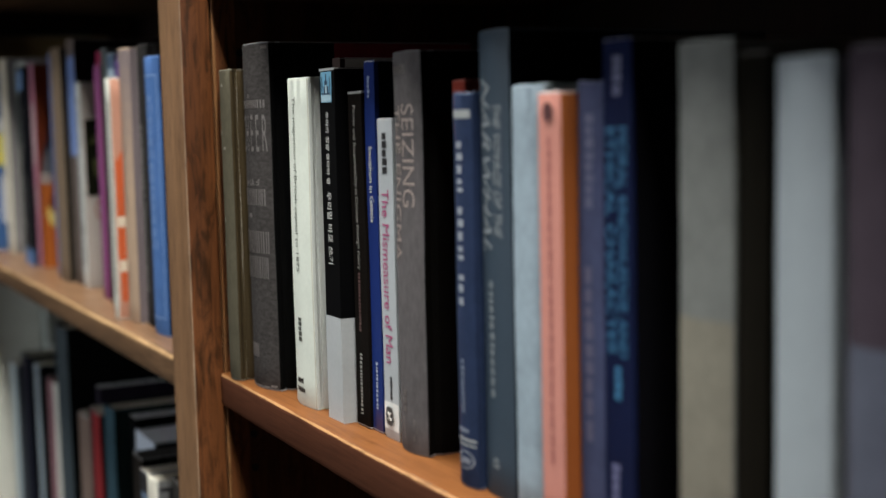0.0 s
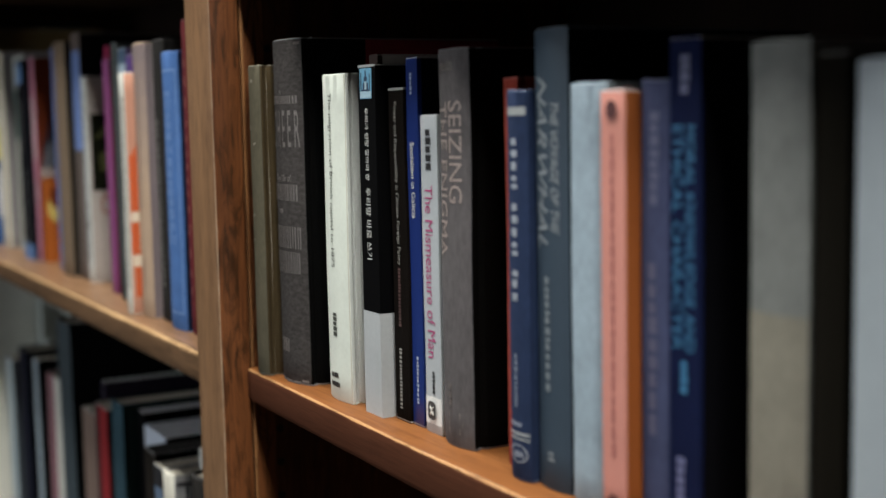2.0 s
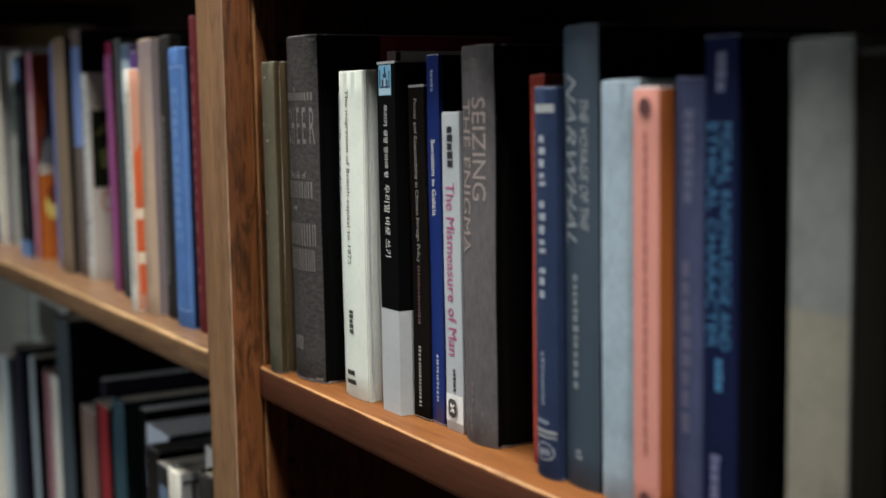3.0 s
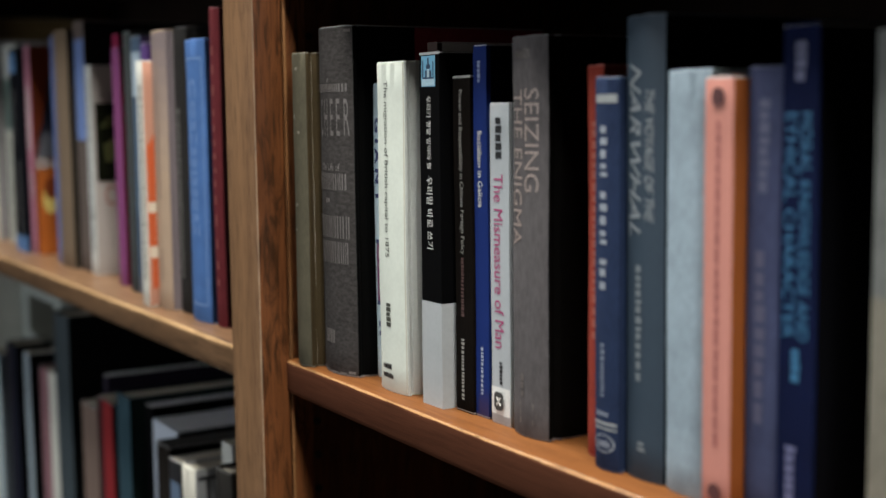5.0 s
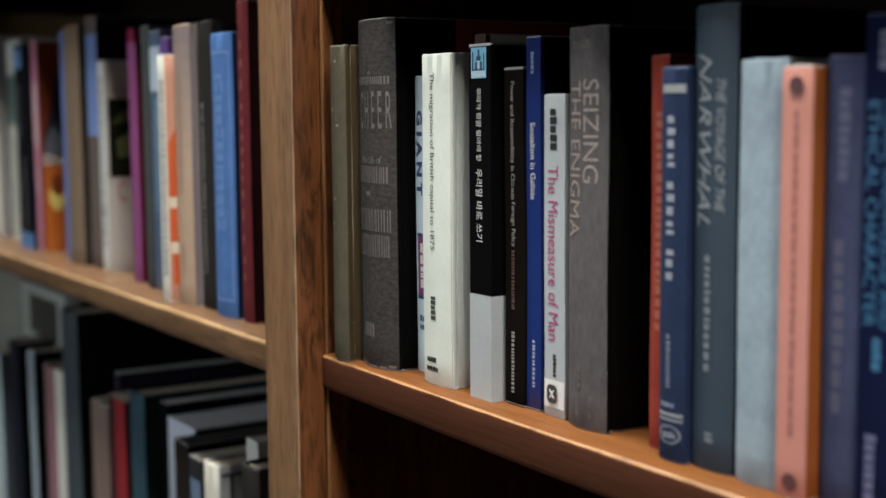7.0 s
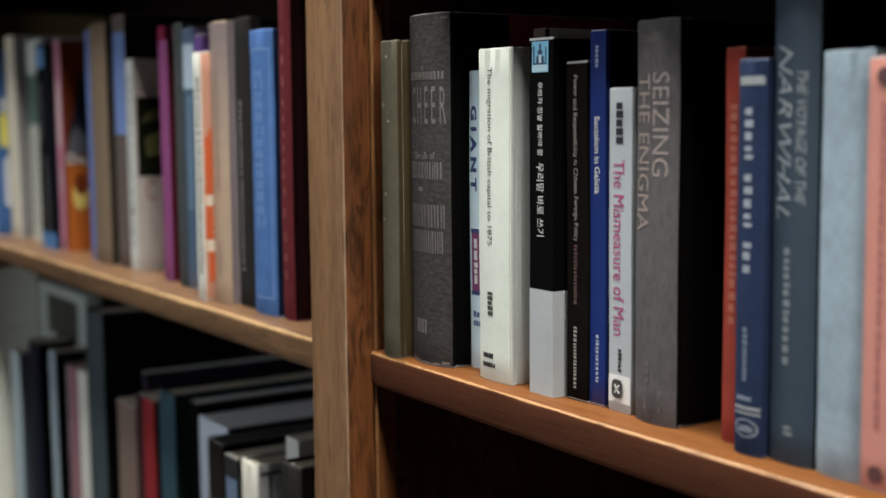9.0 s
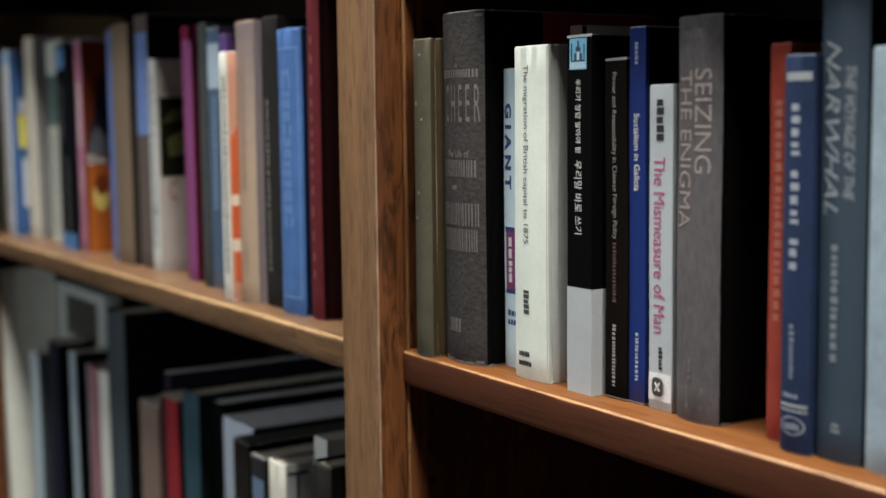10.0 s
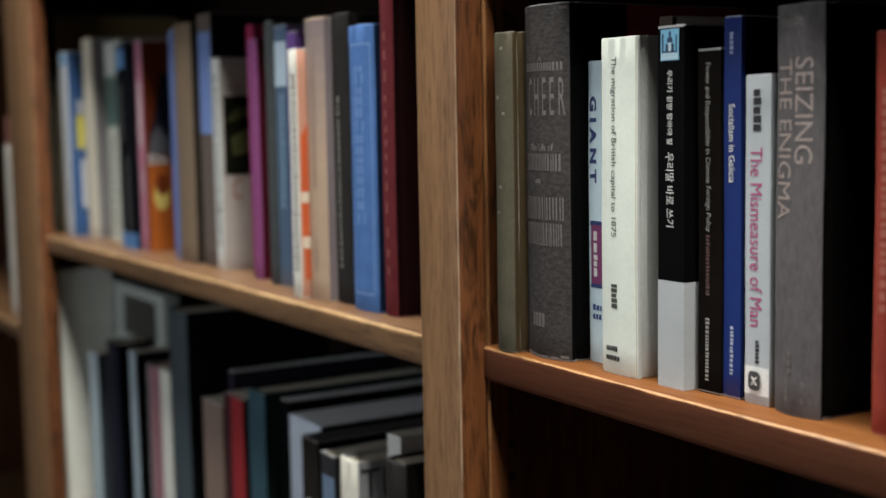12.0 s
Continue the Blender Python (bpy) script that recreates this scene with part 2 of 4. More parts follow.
def upright(y0, y1, panel=None):
    bm = bmesh.new()
    levels = [0.0, 0.5] + [0.9 + 0.006 * k for k in range(101)] + [1.8, 2.2]
    rings = []
    for z in levels:
        wear = [0.0014 + 0.0010 * noise.noise((z * 55, y0 * 7 + c, 0.3)) + 0.0006 * noise.noise((z * 210, y0 * 9 + c, 0.7)) for c in range(4)]
        ring = []
        for c, (x, y, sx, sy) in enumerate(((FRONT, y0, 1, 1), (FRONT, y1, 1, -1), (0.3532, y1, -1, -1), (0.3532, y0, -1, 1))):
            r = max(0.0004, wear[c] + (0.0012 if c == 3 else 0.0) if c in (0, 3) else 0.0014)
            ends = [(x, y + sy * r), (x + sx * r * 0.3, y + sy * r * 0.3), (x + sx * r, y)]
            ring += [bm.verts.new((a, b, z)) for a, b in (reversed(ends) if c in (0, 2) else ends)]
        rings.append(ring)
    for low_ring, high_ring in zip(rings, rings[1:]):
        for k in range(12):
            f = bm.faces.new((low_ring[k], low_ring[(k + 1) % 12], high_ring[(k + 1) % 12], high_ring[k]))
    bm.faces.new(rings[0]), bm.faces.new(rings[-1])
    bmesh.ops.recalc_face_normals(bm, faces=bm.faces[:])
    bm.normal_update()
    for f in bm.faces:
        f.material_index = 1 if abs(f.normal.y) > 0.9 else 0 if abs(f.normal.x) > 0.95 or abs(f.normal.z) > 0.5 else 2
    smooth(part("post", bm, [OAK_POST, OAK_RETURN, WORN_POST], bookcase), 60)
    mid = (y0 + y1) / 2
    half = (y1 - y0) / 2 - 0.003
    low, high = panel or (mid - half, mid + half)
    part("side_panel", box(0.3532, 0.650, low, high, 0.0, 2.2), SHADED_SIDE, bookcase, "side panel darkened as shade")
    # added strip: the panel's lit front zone, done by colour
    part("lit_panel_front", box(0.3534, 0.3722, low - 0.0011, low + 0.004, 0.0, 2.2), OAK_RETURN, bookcase, "added strip, front of the side panel coloured as lit")
    part("bead", box(0.3534, 0.3558, low - 0.0040, low + 0.003, 0.0, 2.2, 0.0010, 3), OAK_BEAD, bookcase, "worn oak bead along the post")


def shelf(y0, y1, top, timber, face=0.340, skew=0.0, nose=0.0055):
    """A plank with a rounded, slightly worn front edge."""
    bm = bmesh.new()
    n = max(2, int((y1 - y0) / 0.008))
    rows = []
    for k in range(n + 1):
        y = y0 + (y1 - y0) * k / n
        worn = 0.0006 * noise.noise((y * 30, top * 5, 1.0)) + 0.0004 * noise.noise((y * 130, top * 5, 2.0))
        front = face + skew * max(0.0, y - 0.5)
        line = [(0.650, top)]
        for step in range(7):
            a = math.pi / 2 * step / 6
            r = nose + worn * 2
            line.append((front + r - r * math.sin(a) + worn * 0.5, top - r + r * math.cos(a)))
        for step in range(5):
            a = math.pi / 2 * step / 4
            line.append((front + 0.004 - 0.004 * math.cos(a) + worn * 0.5, top - 0.0255 + 0.004 - 0.004 * math.sin(a)))
        line.append((0.650, top - 0.0255))
        rows.append([bm.verts.new((x, y, z)) for x, z in line])
    size = len(rows[0])
    for a, c in zip(rows, rows[1:]):
        for k in range(size):
            f = bm.faces.new((a[k], a[(k + 1) % size], c[(k + 1) % size], c[k]))
            # top edge tinted as highlight over wear, front face as shade
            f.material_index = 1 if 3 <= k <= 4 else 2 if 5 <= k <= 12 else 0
    bm.faces.new(rows[0]), bm.faces.new(rows[-1])
    bmesh.ops.recalc_face_normals(bm, faces=bm.faces[:])
    return smooth(part("shelf", bm, [timber, LIT_WORN_EDGE, SHADED_FRONT] if timber is WARM_LIT_SHELF else [timber, PALE_LIT_EDGE, FAR_SHADED_FRONT], bookcase), 50)


upright(-0.480, -0.423)
upright(0.7805, 0.8370)
upright(1.990, 2.155, (2.134, 2.152))
upright(3.300, 3.357)
for low, high, levels in ((-0.426, 0.7835, (0.10, 0.455, 0.81, SHELF_Z, 1.460, 1.83)), (0.834, 2.134, (0.10, 0.40, 0.70, SHELF_Z, 1.56, 1.90)), (2.152, 3.303, (0.10, 0.45, 0.99, 1.58, 1.92))):
    for level in levels:
        # near and far timbers differ by the light in their colour
        shelf(low, high, level, *((WARM_LIT_SHELF, 0.3450, 0.018, 0.0030) if low < 0 else (FAR_LIT_SHELF,)))
part("back_panel", box(0.650, 0.662, -0.48, 3.357, 0.0, 2.2), SHADED_PANEL, bookcase, "back panel coloured near black as shade")
for k in range(18):
    hole = bmesh.new()
    bmesh.ops.create_cone(hole, cap_ends=True, segments=14, radius1=0.0030, radius2=0.0030, depth=0.0012, matrix=pose(0.3757, 0.7832, 0.9465 + 0.02642 * k, 90, 0, 0))
    part("pin_hole", hole, PIN_HOLE, bookcase, "dark shelf pin hole")
part("cornice", box(0.315, 0.662, -0.49, 3.367, 2.2, 2.24, 0.004), OAK_POST, bookcase)


# ---- books ----
COVERS = {}


def wave(thing, z):
    """How far a spine bows in or out at a height."""
    return 0.0007 * noise.noise((thing["seed"], z * 11, 0.5))


def book(xs, y0, y1, z0, top, colour, label, depth=0.155, kind="hard", skin="cloth", side=None, side_from=0.0, bulge=None, lean=0.0, group="books on the shelf", pages=None, side_skin=None, hinge=0.0013):
    """A standing book whose spine faces the aisle: x = xs, from y0 to y1, from z0 up to top."""
    w, h = y1 - y0, top - z0
    thick = 0.0028 if kind == "hard" else 0.0005
    b = (0.10 * w if kind == "hard" else 0.0) if bulge is None else bulge
    thing = tagged(new("book"), label, "book", group)
    thing.matrix_world = pose(xs, (y0 + y1) / 2, z0, lean, 0, 0)
    thing["w"], thing["h"], thing["b"], thing["seed"] = w, h, b, round(y0 * 37.0, 3)
    line = []
    n = 14 if b else 2
    for k in range(n + 1):
        y = w / 2 - w * k / n
        line.append((b * (2 * y / w) ** 2, y))
    cut = (side_from if side_from > 0.02 else b + 0.001) if kind == "hard" else max(side_from, 0.0006)
    if kind == "hard":
        sides = [(b + 0.0020, 0.0003), (b + 0.0040, hinge * 0.9), (b + 0.0055, hinge), (b + 0.0082, 0.0002), (b + 0.010, 0.0), (depth, 0.0)]
        if cut > b + 0.0105:
            sides.insert(5, (cut, 0.0))
    else:
        sides = [(cut, 0.0), (depth, 0.0)]
    outer = [(x, w / 2 - d) for x, d in reversed(sides)] + line + [(x, -w / 2 + d) for x, d in sides]
    inner = []
    for x, y in outer:
        inner.append((max(x, b * 0.3) + (thick if abs(y) < w / 2 - thick or x <= b + 1e-6 else 0.0), math.copysign(max(0.0, min(abs(y), w / 2 - thick)), y)))
    bm = bmesh.new()
    rows = []
    steps = 12
    lows = [0.0, 0.0013] + [h * k / steps for k in range(1, steps)] + [h - 0.0009, h]
    count = len(lows)
    for r, z in enumerate(lows):
        shrink = 0.0006 if r in (0, count - 1) else 0.0
        ring = []
        for x, y in outer:
            front = abs(y) < w / 2 - 1e-4 or x <= b + 1e-6
            tip = z
            if r == count - 1:
                tip += 0.0007 * noise.noise((x * 60 + thing["seed"], y * 90, 3.0))
            sway = wave(thing, z) if front else 0.0
            swell = 0.0004 * noise.noise((thing["seed"], z * 14, x * 9)) if x > b + 0.012 else 0.0
            ring.append(bm.verts.new((x + sway + (shrink if front else 0), (y - math.copysign(shrink, y) if abs(y) > w / 2 - 1e-4 else y) + swell, tip)))
        rows.append(ring)
    ins = [[bm.verts.new((x, y, z)) for x, y in inner] for z in (0.0, h)]
    last = len(outer) - 1
    for i in range(last):
        mid_x = (outer[i][0] + outer[i + 1][0]) / 2
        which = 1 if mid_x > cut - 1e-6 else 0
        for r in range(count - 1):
            f = bm.faces.new((rows[r][i], rows[r][i + 1], rows[r + 1][i + 1], rows[r + 1][i]))
            f.material_index = 2 if r in (0, count - 2) else which
        for f in (bm.faces.new((ins[0][i], ins[0][i + 1], rows[0][i + 1], rows[0][i])), bm.faces.new((rows[-1][i], rows[-1][i + 1], ins[1][i + 1], ins[1][i])), bm.faces.new((ins[1][i], ins[1][i + 1], ins[0][i + 1], ins[0][i]))):
            f.material_index = which
    for i in (0, last):
        bm.faces.new([ring[i] for ring in rows] + [ins[1][i], ins[0][i]])
    bmesh.ops.recalc_face_normals(bm, faces=bm.faces[:])
    spine = cover(colour, skin)
    # side gives the boards a second colour, often far darker than the spine
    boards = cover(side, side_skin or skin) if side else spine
    fade = 0.8 if kind == "soft" else 0.30 if skin == "scuffed" else 0.08
    worn = cover(tuple(round(c + (0.6 - c) * fade if c < 0.6 else c, 4) for c in colour), "paper")
    COVERS[thing.name] = smooth(part("cover", bm, [spine, boards, worn], thing), 35)
    inset = 0.003 if kind == "hard" else 0.0004
    part("page_block", box(b + thick + 0.0005, depth - (0.004 if kind == "hard" else 0.0005), -w / 2 + thick + 0.0002, w / 2 - thick - 0.0002, inset, h - inset), pages or PAGES, thing)
    return thing


def bend(thing, y, z=0.0):
    return thing["b"] * (2 * y / thing["w"]) ** 2 - 0.00010 + wave(thing, z)


def patch(thing, name, u0, u1, v0, v1, material, lift=0.0, label=""):
    """A printed field on the spine: u from 0 at the far edge to 1 at the near edge, v from 0 at the foot to 1 at the head."""
    bm = bmesh.new()
    w, h = thing["w"], thing["h"]
    n = 6
    ys = [w / 2 - w * (u0 + (u1 - u0) * k / n) for k in range(n + 1)]
    m = max(1, round((v1 - v0) * 24))
    grid = [[bm.verts.new((bend(thing, y, z) - lift, y, z)) for y in ys] for z in [h * (v0 + (v1 - v0) * k / m) for k in range(m + 1)]]
    for a, b in zip(grid, grid[1:]):
        for k in range(n):
            bm.faces.new((a[k], a[k + 1], b[k + 1], b[k]))
    return part(name, bm, material, COVERS[thing.name], label)


def side_patch(thing, name, x0, x1, v0, v1, material, label="", lift=0.0006):
    """A printed field on the near cover."""
    y, h = -thing["w"] / 2 - lift, thing["h"]
    bm = bmesh.new()
    bm.faces.new([bm.verts.new(c) for c in ((x0, y, v0 * h), (x1, y, v0 * h), (x1, y, v1 * h), (x0, y, v1 * h))])
    return part(name, bm, material, COVERS[thing.name], label)


def glyphs(words, bold=0.0):
    data = bpy.data.curves.new("words", "FONT")
    data.body, data.offset = words, bold
    data.resolution_u = 3
    ob = new("words", data)
    me = bpy.data.meshes.new_from_object(ob.evaluated_get(bpy.context.evaluated_depsgraph_get()))
    bpy.data.objects.remove(ob)
    return me


def title(thing, words, v_top, v_low, u, size, material, bold=0.0, slant=0.0, upright_text=False, name="title", lift=0.00012):
    """Lettering that runs down the spine, from v_top to v_low, centred on u, its height a share of the spine's width; or across it, for upright text."""
    me = glyphs(words, bold)
    n = len(me.vertices)
    co = np.zeros(n * 3)
    if n == 0:
        return None
    me.vertices.foreach_get("co", co)
    co = co.reshape(-1, 3)
    low, high = co.min(0), co.max(0)
    a = (co[:, 0] + slant * co[:, 1] - low[0]) / max(1e-6, high[0] - low[0])
    c = (co[:, 1] - low[1]) / max(1e-6, high[1] - low[1]) - 0.5
    w, h = thing["w"], thing["h"]
    out = np.zeros_like(co)
    if upright_text:
        out[:, 1] = w / 2 - w * (u - size / 2 + size * a)
        out[:, 2] = h * (v_low + (v_top - v_low) * (c + 0.5))
    else:
        out[:, 2] = h * (v_top + (v_low - v_top) * a)
        out[:, 1] = w / 2 - w * (u + size * c)
    me.vertices.foreach_set("co", out.ravel())
    bm = bmesh.new()
    bm.from_mesh(me)
    bpy.data.meshes.remove(me)
    if thing["b"] > 0:
        for k in range(1, 20):
            bmesh.ops.bisect_plane(bm, geom=bm.verts[:] + bm.edges[:] + bm.faces[:], plane_co=(0, w / 2 - w * k / 20, 0), plane_no=(0, 1, 0))
    for v in bm.verts:
        v.co.x = bend(thing, v.co.y, v.co.z) - lift
    ob = part(name, bm, material, COVERS[thing.name])
    return ob


def side_title(thing, words, x0, x1, z0, z1, material):
    """Lettering across the near cover."""
    me = glyphs(words)
    bm = bmesh.new()
    bm.from_mesh(me)
    bpy.data.meshes.remove(me)
    xs, ys = [v.co.x for v in bm.verts], [v.co.y for v in bm.verts]
    for v in bm.verts:
        a, c = (v.co.x - min(xs)) / (max(xs) - min(xs)), (v.co.y - min(ys)) / (max(ys) - min(ys))
        v.co = (x0 + (x1 - x0) * a, -thing["w"] / 2 - 0.0012, z0 + (z1 - z0) * c)
    return part("title", bm, material, COVERS[thing.name])


def bars(thing, v_top, v_low, u, size, material, count=6, upright_text=False, seed=1, gap=1.28, even=True):
    """Lettering that cannot be read: a row of plain bars."""
    rng = random.Random(seed)
    w, h = thing["w"], thing["h"]
    bm = bmesh.new()
    at = 0.0
    lengths = [rng.uniform(0.6, 1.2) for _ in range(count)]
    total = sum(lengths) * gap
    for length in lengths:
        s0, s1 = at / total, (at + length) / total
        at += length * gap
        tall = 1.0 if rng.random() < 0.35 else 0.86
        if upright_text:
            ya, yb = w / 2 - w * (u - size / 2 + size * s0), w / 2 - w * (u - size / 2 + size * s1)
            za, zb = v_low * h, (v_low + (v_top - v_low) * (tall if even else 1.0)) * h
        else:
            za, zb = h * (v_top + (v_low - v_top) * s1), h * (v_top + (v_low - v_top) * s0)
            ya, yb = w / 2 - w * (u - size / 2), w / 2 - w * (u - size / 2 + size * (tall if even else 1.0))
        bm.faces.new([bm.verts.new((bend(thing, y, z) - 0.00012, y, z)) for y, z in ((ya, za), (yb, za), (yb, zb), (ya, zb))])
    return part("lettering", bm, material, COVERS[thing.name])


PALE = ink((0.75, 0.74, 0.7))
BLACK = ink((0.012, 0.012, 0.014))

# ---- upper shelf, near bay ----
NEAR = "books on the near shelf"
olive = book(0.3505, 0.7430, 0.7655, SHELF_Z, 1.382, (0.108, 0.096, 0.064), "worn olive cloth hardback beside the bookcase post", group=NEAR, bulge=0.0028, side=(0.066, 0.046, 0.022), side_from=0.0, hinge=0.0034)
for u, v, tall in ((0.30, 0.80, 0.006), (0.62, 0.75, 0.004), (0.40, 0.52, 0.005), (0.25, 0.44, 0.004), (0.55, 0.95, 0.004)):
    patch(olive, "scuff", u - 0.06, u + 0.06, v - tall, v + tall, cover((0.24, 0.22, 0.17), "paper"), 0.00005, "small pale scuff")
grey = book(0.3575, 0.6915, 0.7425, SHELF_Z, 1.3984, (0.043, 0.038, 0.036), "thick charcoal cloth hardback with faded lettering and maroon boards", skin="scuffed", side_skin="cloth", depth=0.165, group=NEAR, side=(0.008, 0.008, 0.008), side_from=0.014, bulge=0.0065, hinge=0.0026)
side_patch(grey, "board", 0.055, 0.165, 0.004, 0.996, cover((0.22, 0.020, 0.032), "cloth"), "maroon cloth board")
FADED = ink((0.17, 0.148, 0.138), wear=0.3)
bars(grey, 0.838, 0.815, 0.5, 0.86, FADED, 18, True, 4, 1.7, even=False)
title(grey, "C H E E R", 0.797, 0.690, 0.56, 0.76, FADED, upright_text=True)
title(grey, "A", 0.856, 0.842, 0.5, 0.09, FADED, upright_text=True)
title(grey, "The Life of", 0.612, 0.592, 0.5, 0.5, FADED, 0.01, upright_text=True)
bars(grey, 0.584, 0.536, 0.5, 0.8, FADED, 18, True, 7, 1.9, even=False)
bars(grey, 0.512, 0.50, 0.45, 0.14, FADED, 2, True, 8, even=False)
bars(grey, 0.462, 0.398, 0.5, 0.86, FADED, 17, True, 9, 2.1, even=False)
bars(grey, 0.388, 0.325, 0.5, 0.8, FADED, 19, True, 10, 2.0, even=False)
bars(grey, 0.130, 0.09, 0.42, 0.3, FADED, 4, True, 11, even=False)

for u, v, wide in ((0.12, 0.010, 0.09), (0.30, 0.007, 0.06), (0.52, 0.005, 0.10), (0.74, 0.006, 0.07), (0.90, 0.012, 0.06), (0.08, 0.988, 0.05), (0.92, 0.985, 0.05)):
    patch(grey, "fray", u - wide, min(0.99, u + wide), v - 0.004, v + 0.004, cover((0.16, 0.14, 0.13), "cloth"), 0.00006, "pale frayed cloth")

giant = book(0.3783, 0.6760, 0.6900, SHELF_Z, 1.3589, (0.64, 0.79, 0.85), "pale blue paperback with dark blue title on its spine", kind="soft", skin="gloss", group=NEAR)
title(giant, "G I A N T", 0.885, 0.600, 0.36, 0.52, ink((0.03, 0.05, 0.18)), 0.05)
patch(giant, "label", 0.15, 1.0, 0.26, 0.465, ink((0.22, 0.04, 0.14)), 0.00004, "plum colour field")
for v in (0.250, 0.460):
    patch(giant, "edge", 0.10, 1.0, v, v + 0.014, ink((0.03, 0.05, 0.18)), 0.00006, "dark blue rule beside the plum field")
bars(giant, 0.44, 0.28, 0.5, 0.3, PALE, 5, seed=2)
bars(giant, 0.195, 0.175, 0.6, 0.7, ink((0.03, 0.06, 0.22)), 3, True, 2)
bars(giant, 0.165, 0.145, 0.6, 0.7, ink((0.03, 0.06, 0.22)), 3, True, 5)

ivory = book(0.3610, 0.6215, 0.6570, SHELF_Z, 1.3715, (0.71, 0.75, 0.67), "ivory white hardback with small dark title", skin="paper", group=NEAR, side=(0.62, 0.64, 0.61), side_from=0.0, bulge=0.0022, hinge=0.0026)
patch(ivory, "crease", 0.962, 0.984, 0.004, 0.996, cover((0.55, 0.52, 0.43), "paper"), 0.00003, "cream fold along the spine")
DARK_GREEN = ink((0.06, 0.065, 0.05))
title(ivory, "The migration of British capital to 1875", 0.944, 0.414, 0.40, 0.19, DARK_GREEN)
bars(ivory, 0.273, 0.197, 0.42, 0.17, DARK_GREEN, 5, seed=3)
bars(ivory, 0.086, 0.070, 0.34, 0.36, BLACK, 7, True, 4)
bars(ivory, 0.058, 0.042, 0.36, 0.42, BLACK, 8, True, 5)

book(0.380, 0.6085, 0.6205, SHELF_Z, 1.3830, (0.05, 0.03, 0.026), "thin pale grey paperback with a brown spine pushed back", kind="soft", skin="paper", group=NEAR, side=(0.84, 0.84, 0.80), side_from=0.004)

korean = book(0.3632, 0.5783, 0.6016, SHELF_Z, 1.3754, (0.004, 0.004, 0.005), "black paperback with white lettering and a pale paper band", kind="soft", skin="gloss", group=NEAR, pages=WHITE_PAGES)
patch(korean, "picture", 0.10, 0.80, 0.905, 0.990, cover((0.20, 0.47, 0.66), "gloss"), 0.0, "small light blue picture")
patch(korean, "strip", 0.12, 0.78, 0.907, 0.926, ink((0.42, 0.60, 0.70)), 0.0002, "pale strip under the picture")
DEEP = ink((0.015, 0.045, 0.10))
for u0, u1, v0, v1 in ((0.16, 0.22, 0.930, 0.978), (0.68, 0.73, 0.932, 0.974), (0.36, 0.56, 0.954, 0.966), (0.42, 0.50, 0.966, 0.984), (0.30, 0.40, 0.928, 0.950), (0.52, 0.62, 0.928, 0.950), (0.16, 0.74, 0.926, 0.931)):
    patch(korean, "figure", u0, u1, v0, v1, DEEP, 0.0002, "dark shape in the picture")
patch(korean, "figure", 0.41, 0.51, 0.931, 0.953, ink((0.55, 0.70, 0.76)), 0.0002, "pale shape in the picture")
title(korean, "우리가 정말 알아야 할", 0.879, 0.675, 0.46, 0.22, PALE)
title(korean, "우리말 바로 쓰기", 0.655, 0.45, 0.46, 0.31, PALE)
band = cover((0.42, 0.44, 0.45), "paper")
patch(korean, "band", 0.0, 1.026, 0.0, 0.300, band, 0.0002, "pale grey paper band")
side_patch(korean, "band", -0.0006, 0.10, 0.0, 0.300, band, "pale grey paper band")
bars(korean, 0.127, 0.025, 0.5, 0.3, ink((0.85, 0.85, 0.85)), 5, seed=8)
patch(korean, "rim", 0.0, 1.0, 0.993, 1.0, ink((0.5, 0.5, 0.5)), 0.0)

power = book(0.3700, 0.5545, 0.5735, SHELF_Z, 1.3602, (0.0195, 0.0140, 0.0110), "slim black hardback with thin pale title", kind="soft", skin="cloth", group=NEAR)
title(power, "Power and Responsibility in Chinese Foreign Policy", 0.96, 0.475, 0.42, 0.27, ink((0.36, 0.345, 0.31)))
bars(power, 0.465, 0.285, 0.42, 0.17, ink((0.11, 0.055, 0.05)), 18, seed=12, gap=1.5)
bars(power, 0.222, 0.035, 0.42, 0.17, ink((0.38, 0.36, 0.33)), 17, seed=13, gap=1.6)

galicia = book(0.3718, 0.5400, 0.5538, SHELF_Z, 1.3780, (0.012, 0.030, 0.16), "dark blue paperback with white title", kind="soft", skin="gloss", group=NEAR, side=(0.008, 0.010, 0.018), side_from=0.003)
bars(galicia, 0.958, 0.90, 0.44, 0.22, ink((0.35, 0.42, 0.65)), 5, seed=14)
title(galicia, "Socialism in Galicia", 0.774, 0.57, 0.48, 0.36, PALE, 0.008)
bars(galicia, 0.192, 0.06, 0.5, 0.2, ink((0.42, 0.47, 0.62)), 12, seed=15, gap=1.6)

measure_book = book(0.3708, 0.5158, 0.5350, SHELF_Z, 1.3440, (0.46, 0.49, 0.51), "pale grey paperback with magenta title", kind="soft", skin="gloss", group=NEAR)
bars(measure_book, 0.955, 0.825, 0.46, 0.32, BLACK, 5, seed=16, gap=1.25)
title(measure_book, "The Mismeasure of Man", 0.782, 0.24, 0.44, 0.48, ink((0.44, 0.05, 0.18)))
bars(measure_book, 0.198, 0.125, 0.5, 0.16, BLACK, 6, seed=17)
patch(measure_book, "label", 0.0, 0.98, 0.03, 0.117, ink((0.85, 0.85, 0.82)), 0.00004, "white square label")
seal = bmesh.new()
